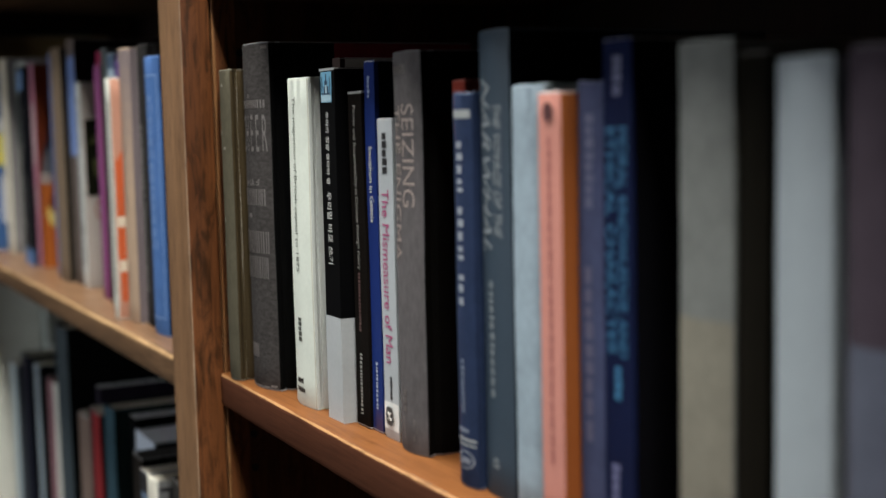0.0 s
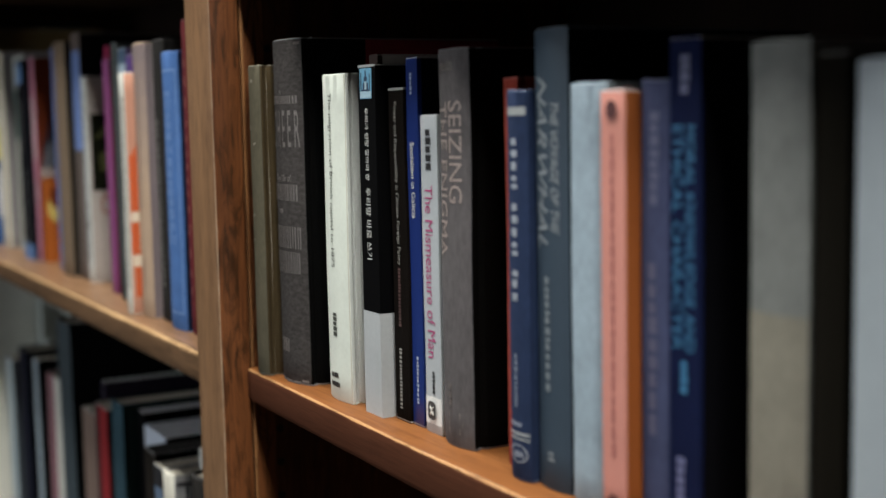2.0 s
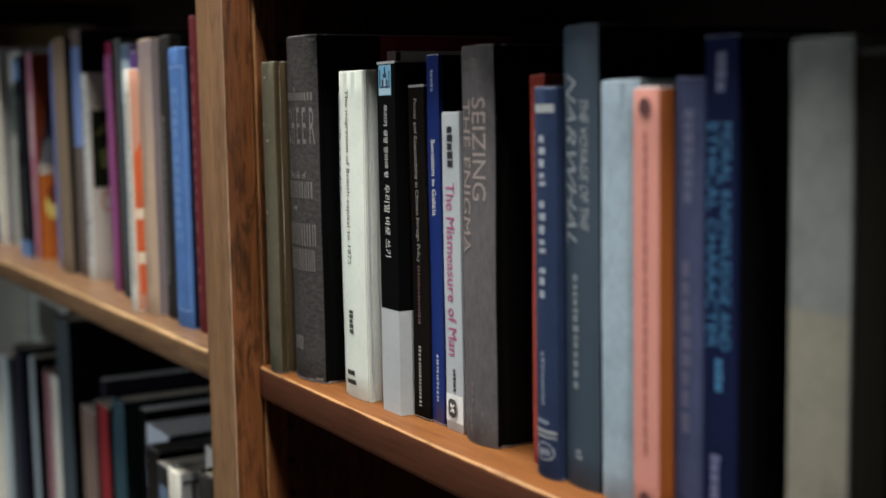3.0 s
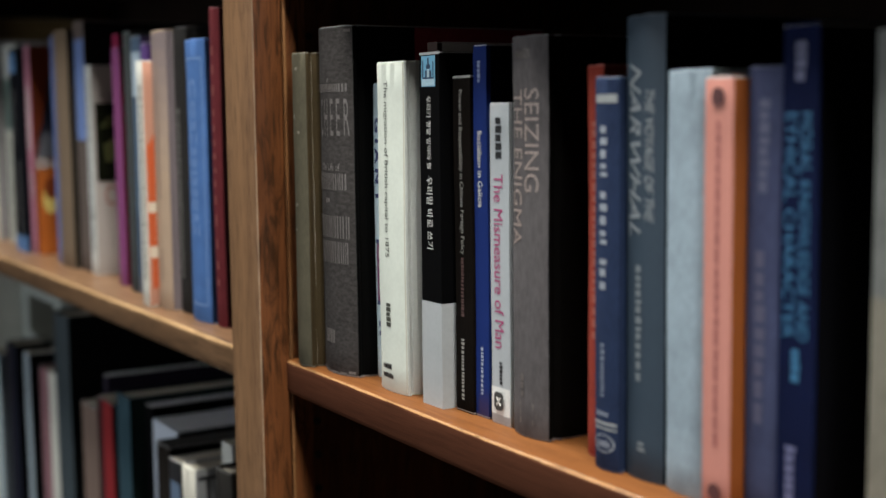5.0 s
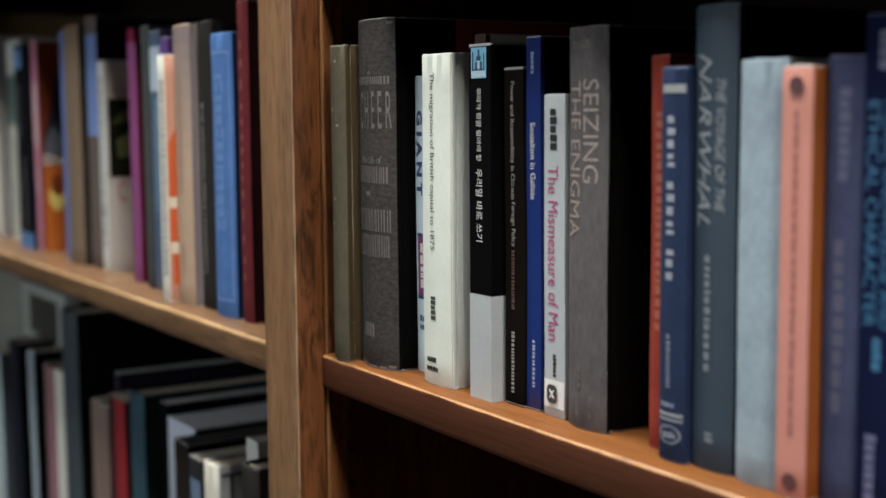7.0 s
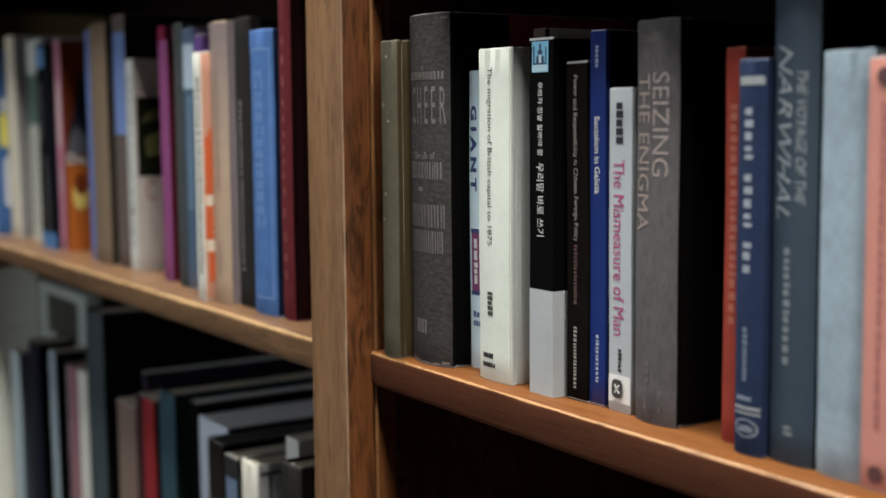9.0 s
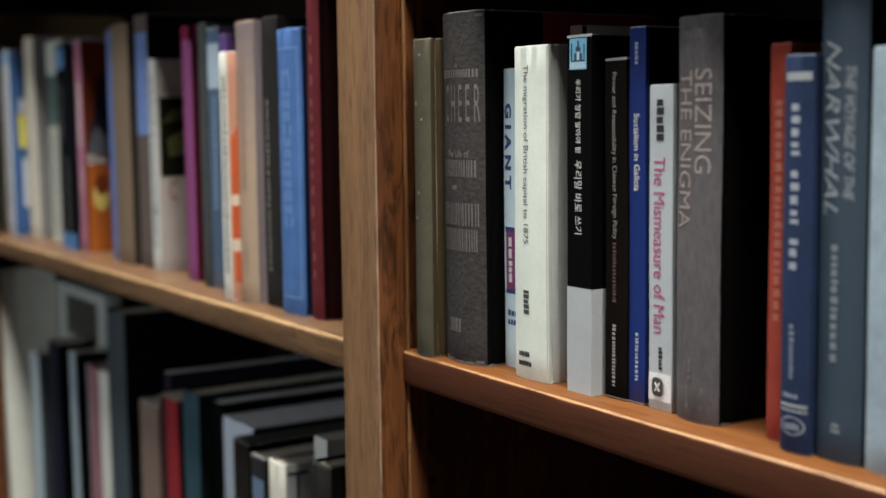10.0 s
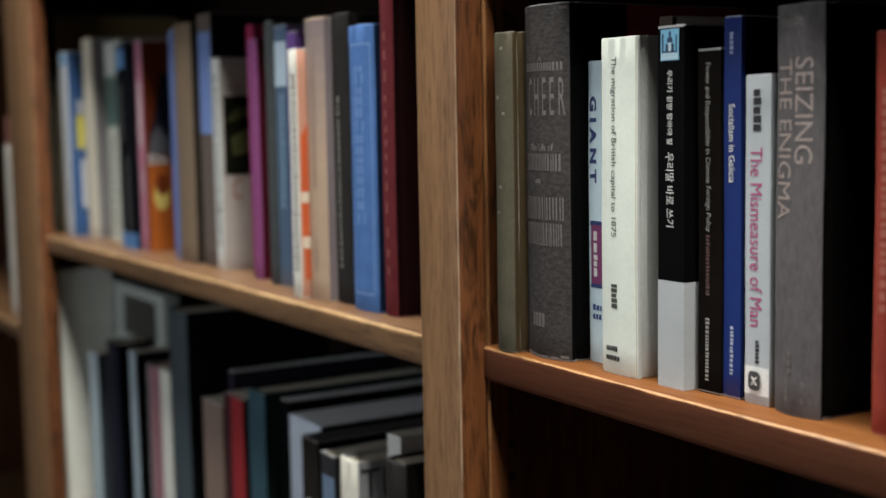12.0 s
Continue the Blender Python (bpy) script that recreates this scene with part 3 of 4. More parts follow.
seal.faces.new([seal.verts.new((-0.0008, 0.0014 + 0.0048 * math.copysign(abs(math.cos(a)) ** 0.6, math.cos(a)), 0.0735 * 0.1885 + 0.0056 * math.copysign(abs(math.sin(a)) ** 0.6, math.sin(a)))) for a in [math.tau * k / 28 for k in range(28)]])
part("seal", seal, ink((0.05, 0.05, 0.05)), COVERS[measure_book.name], "dark rounded square seal")
for tilt in (-38, 38):
    mark = box(-0.0002, 0.0002, -0.0004, 0.0004, -0.0030, 0.0030)
    mark.transform(pose(-0.0010, 0.0014, 0.0735 * 0.1885, tilt, 0, 0))
    part("mark", mark, PALE, COVERS[measure_book.name], "pale stroke across the seal")

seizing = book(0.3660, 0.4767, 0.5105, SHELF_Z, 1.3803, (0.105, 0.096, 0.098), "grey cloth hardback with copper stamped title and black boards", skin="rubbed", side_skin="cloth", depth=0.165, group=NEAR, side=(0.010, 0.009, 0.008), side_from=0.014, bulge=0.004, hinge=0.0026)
COPPER = ink((0.38, 0.30, 0.27), 0.45, wear=0.5)
title(seizing, "SEIZING", 0.872, 0.619, 0.66, 0.33, COPPER)
title(seizing, "THE ENIGMA", 0.868, 0.482, 0.25, 0.34, COPPER)
bars(seizing, 0.968, 0.945, 0.42, 0.5, FADED, 5, True, 18)
bars(seizing, 0.16, 0.10, 0.42, 0.10, FADED, 3, seed=19)
bars(seizing, 0.09, 0.03, 0.55, 0.45, FADED, 3, seed=20)

red = book(0.3710, 0.4310, 0.4443, SHELF_Z, 1.3623, (0.36, 0.058, 0.038), "slim red hardback with faded gilt lettering", group=NEAR, skin="cloth", bulge=0.001)
bars(red, 0.86, 0.30, 0.5, 0.36, ink((0.42, 0.115, 0.07)), 22, seed=21, gap=1.5)

poe = book(0.3595, 0.4064, 0.4251, SHELF_Z, 1.3555, (0.024, 0.040, 0.095), "navy cloth hardback with pale stamped lettering and bands", group=NEAR, skin="cloth", bulge=0.002)
STAMP = ink((0.34, 0.36, 0.36))
patch(poe, "stripe", 0.08, 0.95, 0.936, 0.957, STAMP, 0.00004)
for high, low, count in ((0.879, 0.745, 5), (0.715, 0.575, 5), (0.545, 0.455, 3)):
    bars(poe, high, low, 0.47, 0.30, ink((0.32, 0.35, 0.40)), count, seed=22 + count, gap=1.7)
bars(poe, 0.33, 0.19, 0.45, 0.17, ink((0.20, 0.235, 0.31)), 11, seed=23, gap=1.5)
patch(poe, "stripe", 0.04, 0.96, 0.120, 0.128, STAMP, 0.00004)
patch(poe, "stripe", 0.04, 0.96, 0.108, 0.113, STAMP, 0.00004)
bars(poe, 0.155, 0.143, 0.42, 0.55, ink((0.26, 0.30, 0.38)), 6, True, 24)
ring = bmesh.new()
for k in range(24):
    a, c = math.tau * k / 24, math.tau * (k + 1) / 24
    ring.faces.new([ring.verts.new((bend(poe, r * math.cos(q), 0.0145) - 0.0003, r * math.cos(q), 0.0145 + 0.62 * r * math.sin(q))) for r, q in ((0.0078, a), (0.0078, c), (0.0066, c), (0.0066, a))])
part("emblem", ring, ink((0.26, 0.29, 0.34)), COVERS[poe.name], "pale stamped oval")
bars(poe, 0.080, 0.062, 0.5, 0.5, ink((0.24, 0.27, 0.33)), 4, True, 25)

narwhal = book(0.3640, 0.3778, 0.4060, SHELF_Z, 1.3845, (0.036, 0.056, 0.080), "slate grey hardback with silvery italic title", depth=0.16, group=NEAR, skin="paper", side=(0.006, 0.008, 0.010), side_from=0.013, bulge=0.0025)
SILVER = ink((0.30, 0.33, 0.35), 0.4)
title(narwhal, "NARWHAL", 0.90, 0.533, 0.30, 0.34, SILVER, 0.0, 0.35)
title(narwhal, "THE VOYAGE OF THE", 0.85, 0.57, 0.68, 0.2, SILVER, 0.0, 0.35)
bars(narwhal, 0.47, 0.21, 0.42, 0.16, ink((0.20, 0.23, 0.25)), 13, seed=26, gap=1.5)
bars(narwhal, 0.085, 0.060, 0.5, 0.2, ink((0.20, 0.23, 0.25)), 2, seed=27, gap=1.6)

book(0.3631, 0.3468, 0.3757, SHELF_Z, 1.3574, (0.38, 0.475, 0.55), "pale grey blue cloth hardback with a plain spine", group=NEAR, skin="cloth", bulge=0.003)

coral = book(0.3621, 0.3290, 0.3462, SHELF_Z, 1.3535, (0.60, 0.255, 0.205), "coral pink paperback with dark round emblems", kind="soft", skin="paper", group=NEAR, side=(0.30, 0.085, 0.02), side_from=0.001)
bars(coral, 0.90, 0.14, 0.5, 0.16, ink((0.42, 0.14, 0.12)), 22, seed=28)
for v in (0.955, 0.04):
    dot = bmesh.new()
    bmesh.ops.create_circle(dot, cap_ends=True, radius=0.0042, segments=18, matrix=pose(-0.0008, 0, v * 0.198, 0, -90, 0))
    part("emblem", dot, ink((0.10, 0.03, 0.03)), COVERS[coral.name])

slate = book(0.3690, 0.3075, 0.3282, SHELF_Z, 1.3574, (0.068, 0.080, 0.160), "slate purple cloth hardback with worn spine", group=NEAR, skin="cloth", bulge=0.002)
bars(slate, 0.93, 0.72, 0.55, 0.3, ink((0.088, 0.098, 0.175)), 8, seed=29)
bars(slate, 0.60, 0.2, 0.5, 0.3, ink((0.090, 0.092, 0.160)), 9, seed=30)

navy = book(0.3695, 0.2869, 0.3068, SHELF_Z, 1.3745, (0.003, 0.0075, 0.042), "navy paperback with bright blue title in two lines", kind="soft", skin="cloth", group=NEAR, side=(0.008, 0.008, 0.012), side_from=0.002)
SKY = ink((0.035, 0.17, 0.33))
bars(navy, 0.965, 0.885, 0.5, 0.3, ink((0.10, 0.11, 0.21)), 4, seed=31)
title(navy, "MORAL KNOWLEDGE AND", 0.83, 0.385, 0.68, 0.32, SKY)
title(navy, "ETHICAL CHARACTER", 0.83, 0.385, 0.26, 0.32, SKY)
bars(navy, 0.365, 0.295, 0.5, 0.25, SKY, 4, seed=32)
bars(navy, 0.17, 0.03, 0.4, 0.3, ink((0.13, 0.14, 0.27)), 7, seed=33)

stone = book(0.3700, 0.2280, 0.2600, SHELF_Z, 1.3700, (0.21, 0.22, 0.21), "thick stone grey cloth hardback, warmer light tinted into its lower spine", group=NEAR, skin="cloth", bulge=0.003)
# the light's change down the spine, put in as a tinted lower half
patch(stone, "lower_spine_light", 0.0, 1.0, 0.0, 0.50, cover((0.25, 0.235, 0.19), "cloth"), 0.00004, "lower half of the spine, tinted tan as warmer light")
book(0.3720, 0.2100, 0.2260, SHELF_Z, 1.3640, (0.018, 0.015, 0.010), "dark brown hardback with faint lettering", group=NEAR, skin="cloth", bulge=0.0015)
book(0.3700, 0.1775, 0.2050, SHELF_Z, 1.3610, (0.30, 0.34, 0.37), "pale blue grey hardback with plain spine", group=NEAR, skin="paper", bulge=0.003)
mauve = book(0.3710, 0.1490, 0.1700, SHELF_Z, 1.3630, (0.06, 0.045, 0.06), "muted purple hardback, its lower spine tinted grey as lit", group=NEAR, skin="cloth", bulge=0.002)
# lower half tinted lighter, for light that falls below the shelf's shade
patch(mauve, "lower_spine_light", 0.05, 0.95, 0.0, 0.52, cover((0.10, 0.11, 0.15), "cloth"), 0.00004, "lower half of the spine, tinted grey blue as lit")

# ---- upper shelf, far bay ----
FAR = "books on the far shelf"
book(0.3700, 2.088, 2.132, SHELF_Z, 1.5100, (0.035, 0.045, 0.035), "tall dark green hardback beside the oak post", group=FAR, depth=0.2)
book(0.3850, 2.045, 2.082, SHELF_Z, 1.4948, (0.30, 0.24, 0.16), "tall tan paperback on the far shelf", kind="soft", skin="paper", group=FAR, depth=0.2, side=(0.17, 0.115, 0.05), side_from=0.002)
blue_white = book(0.3692, 1.9393, 1.9768, SHELF_Z, 1.4323, (0.50, 0.52, 0.54), "white spined paperback with a blue picture cover", kind="soft", skin="gloss", group=FAR, side=(0.03, 0.08, 0.20), side_from=0.0008)
patch(blue_white, "label", 0.1, 1.0, 0.93, 0.99, ink((0.2, 0.38, 0.6)), 0.00004, "blue field")
side_patch(blue_white, "picture", 0.011, 0.10, 0.48, 0.66, cover((0.55, 0.48, 0.08), "gloss"), "yellow field")
side_patch(blue_white, "picture", 0.015, 0.10, 0.16, 0.42, cover((0.45, 0.45, 0.48), "gloss"), "pale picture")
side_patch(blue_white, "picture", 0.013, 0.10, 0.67, 0.74, cover((0.45, 0.45, 0.48), "gloss"), "pale picture")
book(0.3880, 1.8768, 1.9229, SHELF_Z, 1.4493, (0.60, 0.55, 0.44), "cream paperback with grey cover", kind="soft", skin="paper", group=FAR, side=(0.20, 0.19, 0.19), side_from=0.002)
teal = book(0.4000, 1.7760, 1.8500, SHELF_Z, 1.4400, (0.48, 0.53, 0.49), "thick pale paperback with a teal field on its spine", kind="soft", skin="gloss", group=FAR, side=(0.02, 0.03, 0.04), side_from=0.001)
patch(teal, "field", 0.0, 1.0, 0.58, 0.83, cover((0.07, 0.145, 0.13), "gloss"), 0.00004, "teal field")
patch(teal, "field", 0.0, 1.0, 0.0, 0.57, cover((0.52, 0.54, 0.47), "gloss"), 0.00004, "off-white field")
bars(teal, 0.52, 0.05, 0.3, 0.2, ink((0.36, 0.38, 0.34)), 20, seed=40)
dark_six = book(0.3800, 1.6670, 1.7330, SHELF_Z, 1.4300, (0.010, 0.011, 0.017), "black paperback with a blue foot", kind="soft", skin="gloss", group=FAR)
patch(dark_six, "field", 0.0, 1.0, 0.0, 0.08, cover((0.05, 0.16, 0.36), "gloss"), 0.00004, "blue foot")
patch(dark_six, "field", 0.0, 0.5, 0.88, 0.98, cover((0.08, 0.2, 0.4), "gloss"), 0.00004, "blue head")
orange = book(0.3840, 1.6392, 1.6640, SHELF_Z, 1.4313, (0.42, 0.17, 0.24), "pink spined paperback with an orange picture cover", kind="soft", skin="gloss", group=FAR, side=(0.10, 0.018, 0.005), side_from=0.0008)
side_patch(orange, "picture", 0.004, 0.12, 0.0, 0.415, cover((0.32, 0.085, 0.015), "gloss"), "orange field")


def cover_shape(thing, outline, material, label, lift=0.0008):
    """A flat printed shape on the near cover, from its outline in x and z."""
    bm = bmesh.new()
    bm.faces.new([bm.verts.new((x, -thing["w"] / 2 - lift, z)) for x, z in outline])
    return part("picture", bm, material, COVERS[thing.name], label)


cover_shape(orange, [(0.006, 0.128), (0.12, 0.128), (0.12, 0.236), (0.024, 0.233), (0.0205, 0.205), (0.017, 0.190), (0.014, 0.172), (0.009, 0.160)], cover((0.010, 0.013, 0.024), "gloss"), "dark figure shape")
cover_shape(orange, [(0.006, 0.128), (0.035, 0.128), (0.034, 0.150), (0.025, 0.156), (0.020, 0.166), (0.013, 0.158), (0.009, 0.146)], cover((0.09, 0.095, 0.11), "gloss"), "pale lower part of the figure", 0.0010)
swirl = [(0.021 + 0.011 * math.cos(math.tau * k / 24), 0.074 + (0.017 if k < 12 else 0.020) * math.sin(math.tau * k / 24)) for k in range(24)]
cover_shape(orange, swirl, cover((0.52, 0.40, 0.12), "gloss"), "yellow rounded shape", 0.0010)
cover_shape(orange, [(0.022 + 0.009 * math.cos(math.tau * k / 20), 0.088 + 0.014 * math.sin(math.tau * k / 20)) for k in range(20)], cover((0.14, 0.03, 0.008), "gloss"), "dark rounded shape", 0.0012)
side_title(orange, "Dis", 0.0054, 0.030, 0.1150, 0.1275, PALE)
book(0.3840, 1.5130, 1.5330, SHELF_Z, 1.4360, (0.12, 0.17, 0.38), "thin blue paperback on the far shelf", kind="soft", skin="gloss", group=FAR)
book(0.3780, 1.4445, 1.5022, SHELF_Z, 1.4400, (0.17, 0.122, 0.082), "tan brown hardback with plain spine", group=FAR, side=(0.02, 0.015, 0.01), side_from=0.016, skin="paper", bulge=0.002)
two_tone = book(0.3867, 1.4000, 1.4420, SHELF_Z, 1.4475, (0.11, 0.085, 0.075), "brown hardback with a blue field on its spine", group=FAR, skin="paper", bulge=0.001, side=(0.012, 0.010, 0.010), side_from=0.014)
patch(two_tone, "field", 0.05, 0.95, 0.53, 0.93, cover((0.16, 0.24, 0.50), "gloss"), 0.00004, "blue field")
photo = book(0.3860, 1.3754, 1.3975, SHELF_Z, 1.3955, (0.56, 0.58, 0.56), "white spined paperback with a dark photograph on its cover", kind="soft", skin="gloss", group=FAR, side=(0.40, 0.36, 0.33), side_from=0.0008)
side_patch(photo, "photograph", 0.004, 0.12, 0.45, 0.822, cover((0.015, 0.017, 0.008), "gloss"), "dark photograph")
bars(photo, 0.30, 0.26, 0.5, 0.5, ink((0.05, 0.05, 0.05)), 2, seed=41)
side_title(photo, "R A", 0.0098, 0.0270, 0.2010, 0.2100, ink((0.20, 0.18, 0.17)))
side_title(photo, "C", 0.0120, 0.0235, 0.0800, 0.1035, ink((0.34, 0.13, 0.10)))
cover_shape(photo, [(0.014, 0.130), (0.05, 0.135), (0.06, 0.150), (0.03, 0.160), (0.012, 0.150)], cover((0.07, 0.075, 0.028), "gloss"), "olive green shape", 0.0010)
cover_shape(photo, [(0.006, 0.168), (0.03, 0.172), (0.05, 0.186), (0.02, 0.184)], cover((0.05, 0.055, 0.02), "gloss"), "olive green shape", 0.0010)
book(0.3900, 1.2838, 1.3040, SHELF_Z, 1.4262, (0.28, 0.018, 0.07), "crimson hardback on the far shelf", group=FAR, skin="paper", bulge=0.001)
book(0.3810, 1.2572, 1.2830, SHELF_Z, 1.4100, (0.21, 0.055, 0.16), "purple hardback with dark red boards", group=FAR, skin="paper", side=(0.10, 0.008, 0.02), side_from=0.012, bulge=0.002)
book(0.3755, 1.2029, 1.2255, SHELF_Z, 1.4240, (0.06, 0.068, 0.07), "dark grey hardback on the far shelf", group=FAR, skin="cloth", bulge=0.002)
steel = book(0.3779, 1.1740, 1.2022, SHELF_Z, 1.4180, (0.075, 0.12, 0.19), "steel blue paperback with a pale label", kind="soft", skin="gloss", group=FAR, side=(0.16, 0.10, 0.28), side_from=0.001)
patch(steel, "label", 0.0, 1.0, 0.77, 0.94, ink((0.45, 0.56, 0.66)), 0.00004, "pale blue label")
bars(steel, 0.74, 0.3, 0.5, 0.4, ink((0.16, 0.26, 0.36)), 16, seed=42)
book(0.3788, 1.1545, 1.1732, SHELF_Z, 1.4100, (0.14, 0.07, 0.26), "thin violet paperback on the far shelf", kind="soft", skin="gloss", group=FAR)
flame = book(0.3540, 1.1010, 1.1180, SHELF_Z, 1.3900, (0.68, 0.67, 0.60), "white paperback with an orange flame cover", kind="soft", skin="gloss", group=FAR, side=(0.52, 0.26, 0.18), side_from=0.0008)
FLAME = cover((0.54, 0.105, 0.035), "gloss")
cover_shape(flame, [(0.004, 0.155), (0.03, 0.155), (0.03, 0.185), (0.016, 0.176)], FLAME, "orange tongue of flame", 0.0006)
for x0, v0, v1 in ((0.0025, 0.43, 0.66), (0.002, 0.25, 0.385), (0.004, 0.075, 0.20)):
    side_patch(flame, "picture", x0, 0.10, v0, v1, FLAME, "orange shape")
for x0, v0, v1 in ((0.002, 0.386, 0.429), (0.002, 0.201, 0.249)):
    side_patch(flame, "picture", x0, 0.10, v0, v1, cover((0.66, 0.56, 0.44), "gloss"), "cream shape")
for v in (0.275, 0.305, 0.335, 0.36):
    side_patch(flame, "mark", 0.009, 0.026, v, v + 0.010, cover((0.64, 0.50, 0.38), "gloss"), "cream stroke", 0.0010)
bars(flame, 0.90, 0.10, 0.55, 0.38, ink((0.16, 0.14, 0.13)), 34, seed=58, gap=1.5)
peach = book(0.3610, 1.0605, 1.1000, SHELF_Z, 1.4165, (0.42, 0.30, 0.21), "peach cloth hardback with mauve boards", group=FAR, skin="paper", side=(0.22, 0.18, 0.19), side_from=0.013, bulge=0.003)
# shade of the shelf above put into the colour, in eight bands
for k in range(8):
    f = (k + 1) / 8
    patch(peach, "head", 0.0, 1.0, 0.50 + 0.0618 * k, 0.50 + 0.0618 * (k + 1), cover((round(0.42 - 0.19 * f, 3), round(0.30 - 0.12 * f, 3), round(0.21 - 0.035 * f, 3)), "paper"), 0.00004)
umber_far = book(0.3690, 1.0250, 1.0590, SHELF_Z, 1.4177, (0.023, 0.021, 0.020), "dark grey brown hardback on the far shelf", group=FAR, skin="cloth", bulge=0.002)
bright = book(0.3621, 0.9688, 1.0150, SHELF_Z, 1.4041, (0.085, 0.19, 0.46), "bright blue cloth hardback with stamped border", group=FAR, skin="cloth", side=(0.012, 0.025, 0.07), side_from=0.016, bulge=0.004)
RIM = ink((0.16, 0.28, 0.54))
for u0, u1, v0, v1 in ((0.1, 0.9, 0.93, 0.936), (0.1, 0.9, 0.06, 0.066), (0.1, 0.13, 0.066, 0.93), (0.87, 0.9, 0.066, 0.93)):
    patch(bright, "border", u0, u1, v0, v1, RIM, 0.00004)
bars(bright, 0.86, 0.30, 0.5, 0.3, RIM, 14, seed=43)
maroon = book(0.3650, 0.9380, 0.9600, SHELF_Z, 1.4285, (0.15, 0.022, 0.028), "tall maroon cloth hardback beside the post", group=FAR, skin="cloth", side=(0.022, 0.003, 0.004), side_from=0.012, bulge=0.0025, depth=0.18)
bars(maroon, 0.88, 0.10, 0.5, 0.15, ink((0.23, 0.065, 0.052)), 14, seed=44, gap=2.2)

# ---- lower shelf, far bay ----
LOW_Z = 0.70
LOW = "books on the lower shelf"


def low_book(*args, **more):
    return book(*args, group=LOW, **more)


low_book(0.360, 2.005, 2.096, LOW_Z, 1.1000, (0.66, 0.665, 0.60), "large off-white binder beside the oak post", kind="soft", skin="paper", depth=0.084)
low_book(0.3850, 1.9050, 1.9490, LOW_Z, 0.9800, (0.40, 0.52, 0.59), "pale blue paperback on the lower shelf", kind="soft", skin="gloss", depth=0.058, side=(0.05, 0.06, 0.07))
low_book(0.3850, 1.8144, 1.8640, LOW_Z, 1.0069, (0.008, 0.010, 0.022), "dark navy hardback on the lower shelf", skin="paper", side=(0.006, 0.006, 0.008), side_from=0.015, depth=0.058)
low_book(0.3850, 1.7200, 1.7451, LOW_Z, 1.0092, (0.40, 0.50, 0.57), "pale blue paperback on the lower shelf", kind="soft", skin="gloss", side=(0.012, 0.012, 0.014), side_from=0.001, depth=0.105)
low_book(0.3850, 1.6195, 1.6690, LOW_Z, 1.0007, (0.31, 0.155, 0.18), "dusty pink hardback on the lower shelf", skin="paper", bulge=0.002, depth=0.105)
low_book(0.3850, 1.5789, 1.6169, LOW_Z, 1.0033, (0.72, 0.72, 0.65), "white paperback on the lower shelf", kind="soft", skin="paper", depth=0.105)
low_book(0.3770, 1.5038, 1.5682, LOW_Z, 1.0902, (0.050, 0.067, 0.078), "tall slate grey hardback on the lower shelf", skin="paper", depth=0.20, side=(0.012, 0.013, 0.014), side_from=0.018)
faced = tagged(new("book"), "large grey book turned face out with a dark photograph", "book", LOW)
faced.location = (0.446, 1.925, LOW_Z)
smooth(part("cover", box(0.0, 0.025, -0.155, 0.136, 0.0, 0.376, 0.001), cover((0.36, 0.40, 0.38), "paper"), faced))
part("photograph", box(-0.0006, 0.0, -0.119, 0.0315, 0.3014, 0.3615), cover((0.03, 0.032, 0.026), "gloss"), faced, "dark photograph")
low_book(0.3850, 1.3990, 1.4616, LOW_Z, 0.9924, (0.24, 0.17, 0.14), "dusty brown paperback on the lower shelf", kind="soft", skin="paper")
low_book(0.3935, 1.3810, 1.3960, LOW_Z, 1.0351, (0.02, 0.015, 0.03), "dark violet paperback with grey page edges", kind="soft", skin="paper", depth=0.22, pages=page_paper((0.75, 0.76, 0.78)))
low_book(0.3800, 1.3545, 1.3790, LOW_Z, 1.0140, (0.055, 0.014, 0.018), "slim dark maroon paperback beside a red one", kind="soft", skin="paper", depth=0.12)
low_book(0.3780, 1.3180, 1.3530, LOW_Z, 1.0154, (0.30, 0.025, 0.03), "red paperback on the lower shelf", kind="soft", skin="paper", side=(0.02, 0.005, 0.005), side_from=0.001, depth=0.12)
low_book(0.3800, 1.2675, 1.3136, LOW_Z, 1.0306, (0.048, 0.10, 0.13), "teal hardback with dark green boards", skin="cloth", depth=0.22, side=(0.010, 0.022, 0.020), side_from=0.014, bulge=0.003)
low_book(0.4000, 1.2420, 1.2660, LOW_Z, 1.0240, (0.010, 0.010, 0.012), "black paperback with pale page edges on the lower shelf", kind="soft", skin="paper", depth=0.22, pages=page_paper((0.75, 0.78, 0.82)))
low_book(0.3990, 1.1640, 1.2392, LOW_Z, 1.0125, (0.60, 0.67, 0.78), "pale grey thick paperback with black cover", kind="soft", skin="paper", depth=0.25, side=(0.006, 0.006, 0.007), side_from=0.001, pages=page_paper((0.84, 0.87, 0.92)))
knight = low_book(0.3740, 1.1180, 1.1560, LOW_Z, 1.0095, (0.024, 0.019, 0.015), "black paperback with white lettering before a pale thick book", kind="soft", skin="cloth", depth=0.25, side=(0.008, 0.007, 0.006), side_from=0.001, pages=page_paper((0.035, 0.032, 0.030)))
bars(knight, 0.80, 0.30, 0.45, 0.4, PALE, 15, seed=64, gap=1.6)
low_blue = low_book(0.3650, 1.0638, 1.0931, LOW_Z, 1.0081, (0.025, 0.025, 0.028), "black paperback with a steel blue label", kind="soft", skin="gloss", depth=0.12)
patch(low_blue, "label", 0.1, 0.95, 0.66, 0.93, ink((0.16, 0.23, 0.34)), 0.00004, "steel blue label")
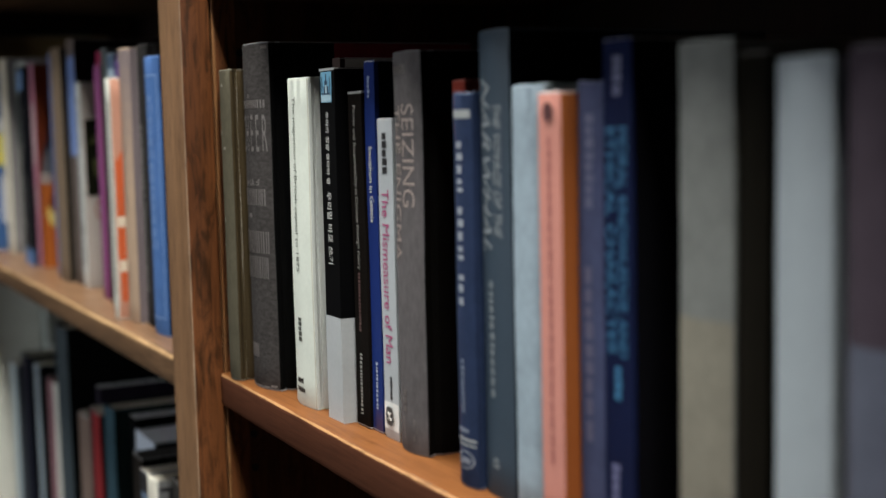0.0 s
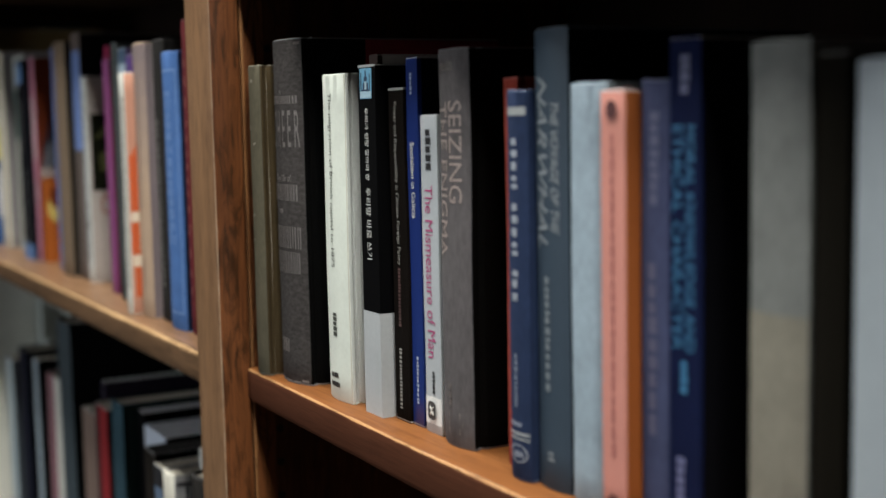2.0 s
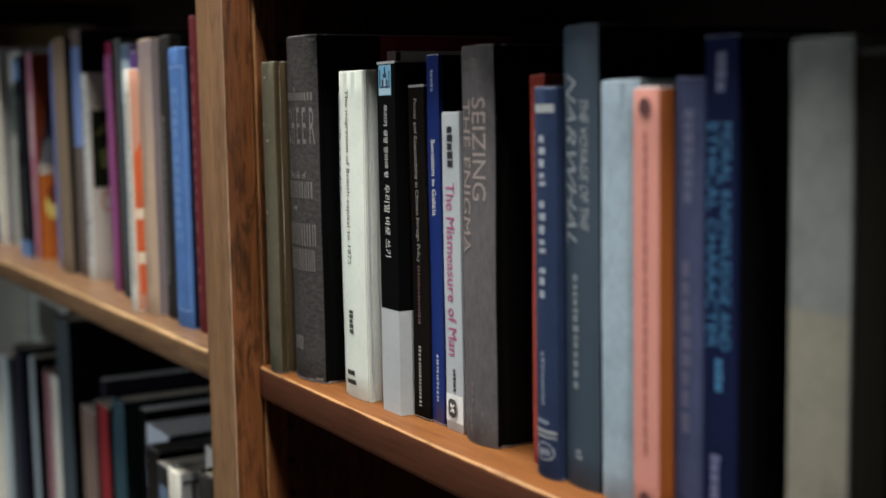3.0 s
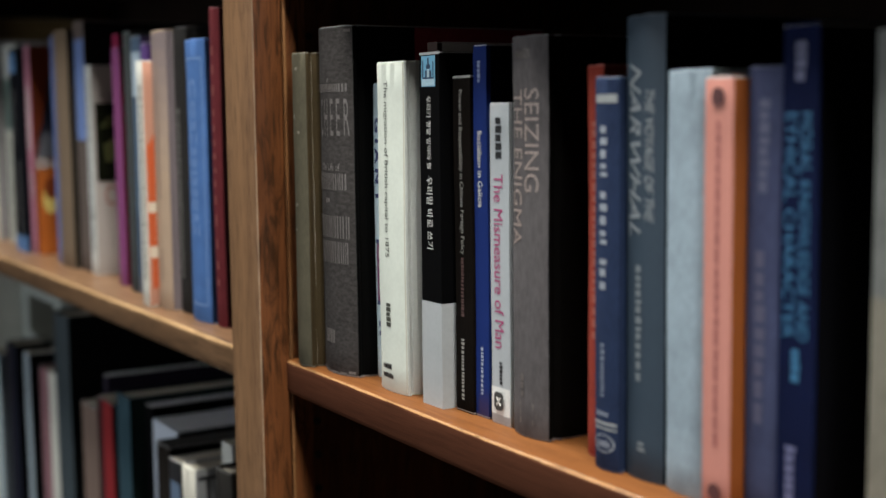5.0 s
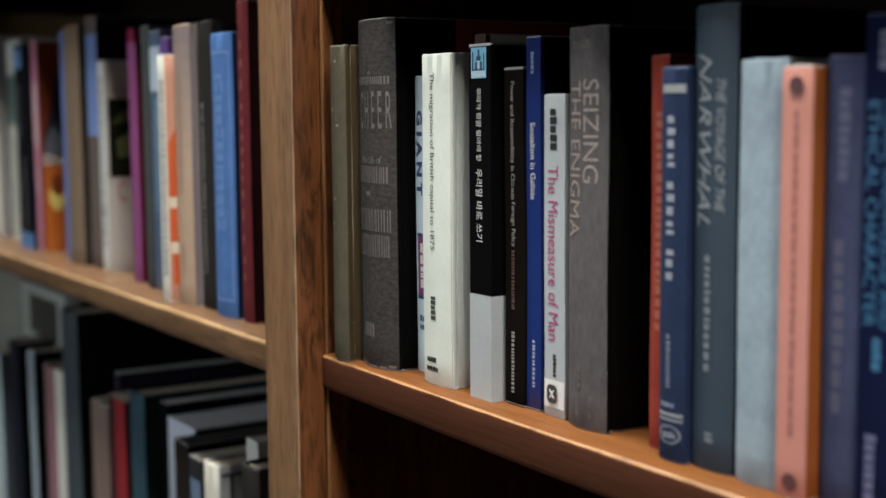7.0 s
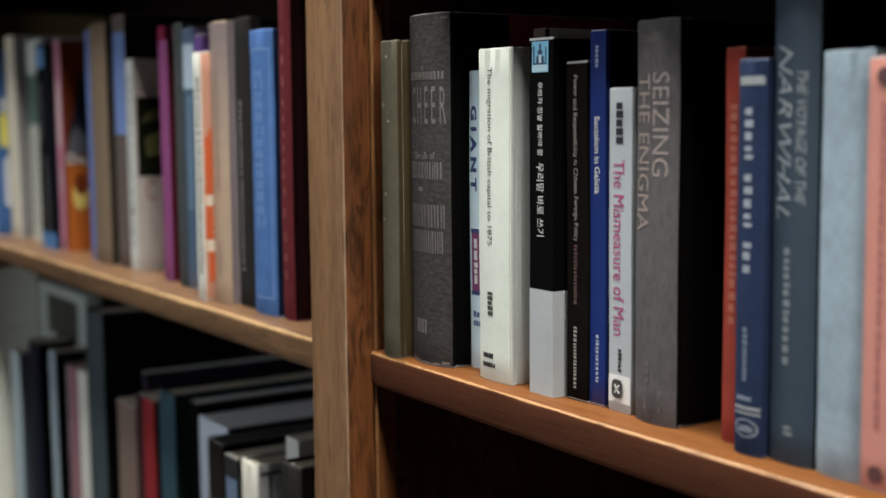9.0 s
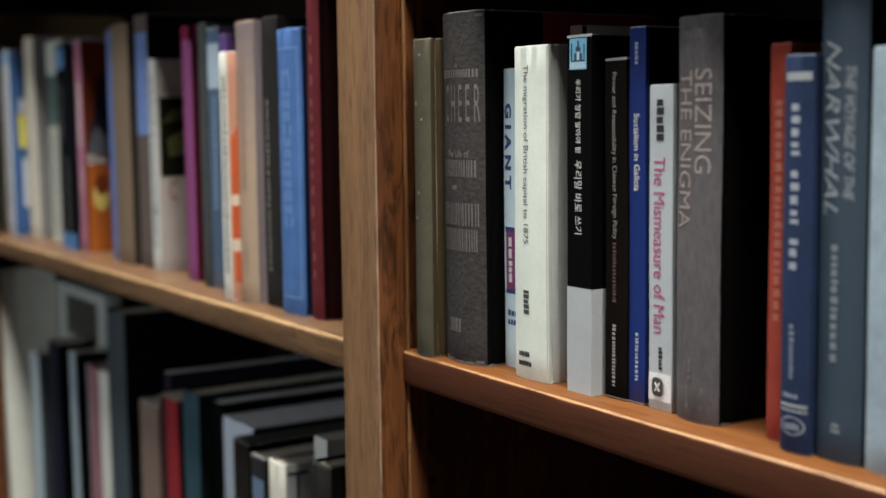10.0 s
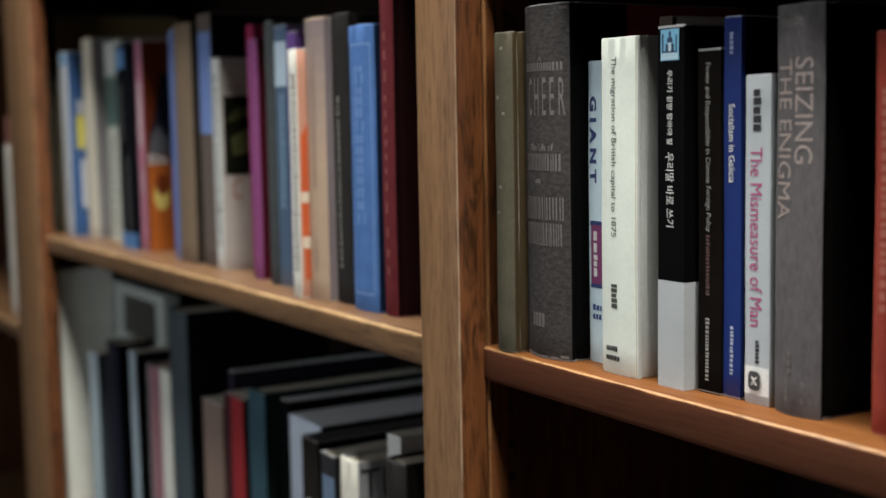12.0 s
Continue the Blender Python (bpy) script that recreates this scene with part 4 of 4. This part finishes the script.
low_cream = low_book(0.3540, 1.0004, 1.0355, LOW_Z, 1.0178, (0.66, 0.63, 0.54), "cream hardback with large dark letters on its cover", skin="paper", depth=0.15, side=(0.36, 0.36, 0.36), side_from=0.012, bulge=0.003)
low_book(0.3530, 0.9106, 0.9462, LOW_Z, 1.0358, (0.022, 0.020, 0.018), "black hardback on the lower shelf", skin="cloth", depth=0.14, bulge=0.003)
low_book(0.3720, 0.9480, 0.9720, LOW_Z, 1.0493, (0.60, 0.61, 0.58), "white paperback on the lower shelf", kind="soft", skin="paper", depth=0.16)

# ---- far bay beyond the second post ----
book(0.3700, 2.330, 2.400, 0.99, 1.290, (0.58, 0.54, 0.48), "cream hardback alone on a low shelf", group="books in the farthest bay", skin="paper")
book(0.3900, 2.410, 2.470, 0.99, 1.340, (0.30, 0.12, 0.10), "dusty red hardback beside a cream hardback", group="books in the farthest bay", skin="paper")
side_title(low_cream, "TI", 0.0050, 0.0315, 0.284, 0.311, ink((0.03, 0.03, 0.035)))

# ---- lettering and pictures on the far books ----
low_black = low_book(0.3950, 1.6715, 1.6990, LOW_Z, 0.9960, (0.012, 0.012, 0.012), "black paperback with white title on its spine", kind="soft", skin="gloss", depth=0.095)
title(low_black, "Political Space", 0.682, 0.351, 0.5, 0.5, PALE)
bars(low_black, 0.954, 0.80, 0.5, 0.45, PALE, 10, seed=50)
patch(low_black, "rim", 0.0, 0.14, 0.0, 1.0, ink((0.45, 0.48, 0.5)), 0.00004, "white edge of the spine")
bars(orange, 0.80, 0.50, 0.5, 0.5, ink((0.7, 0.6, 0.6)), 14, seed=51)
bars(orange, 0.40, 0.28, 0.5, 0.35, ink((0.6, 0.45, 0.45)), 8, seed=52)
bars(dark_six, 0.80, 0.52, 0.25, 0.10, ink((0.13, 0.13, 0.13)), 9, seed=53)
bars(dark_six, 0.45, 0.05, 0.5, 0.10, ink((0.13, 0.13, 0.13)), 14, seed=54)
for k in range(10):
    patch(teal, "stripe", 0.1, 0.9, 0.04 + 0.053 * k, 0.045 + 0.053 * k, ink((0.16, 0.18, 0.17)), 0.00008)
bars(teal, 0.96, 0.85, 0.3, 0.2, PALE, 6, seed=55)
bars(photo, 0.93, 0.10, 0.45, 0.4, ink((0.25, 0.26, 0.26)), 17, seed=56)
bars(blue_white, 0.85, 0.15, 0.5, 0.3, ink((0.3, 0.33, 0.38)), 15, seed=57)
patch(power, "rim", 0.0, 1.0, 0.994, 1.0, ink((0.4, 0.4, 0.38)), 0.00004)

bars(peach, 0.88, 0.40, 0.5, 0.14, ink((0.27, 0.19, 0.15)), 24, seed=60)
bars(peach, 0.22, 0.10, 0.5, 0.12, ink((0.30, 0.20, 0.15)), 7, seed=61)
bars(umber_far, 0.72, 0.12, 0.4, 0.12, ink((0.26, 0.25, 0.22)), 26, seed=62, gap=1.5)
bars(low_cream, 0.60, 0.20, 0.5, 0.16, ink((0.2, 0.19, 0.17)), 14, seed=63)
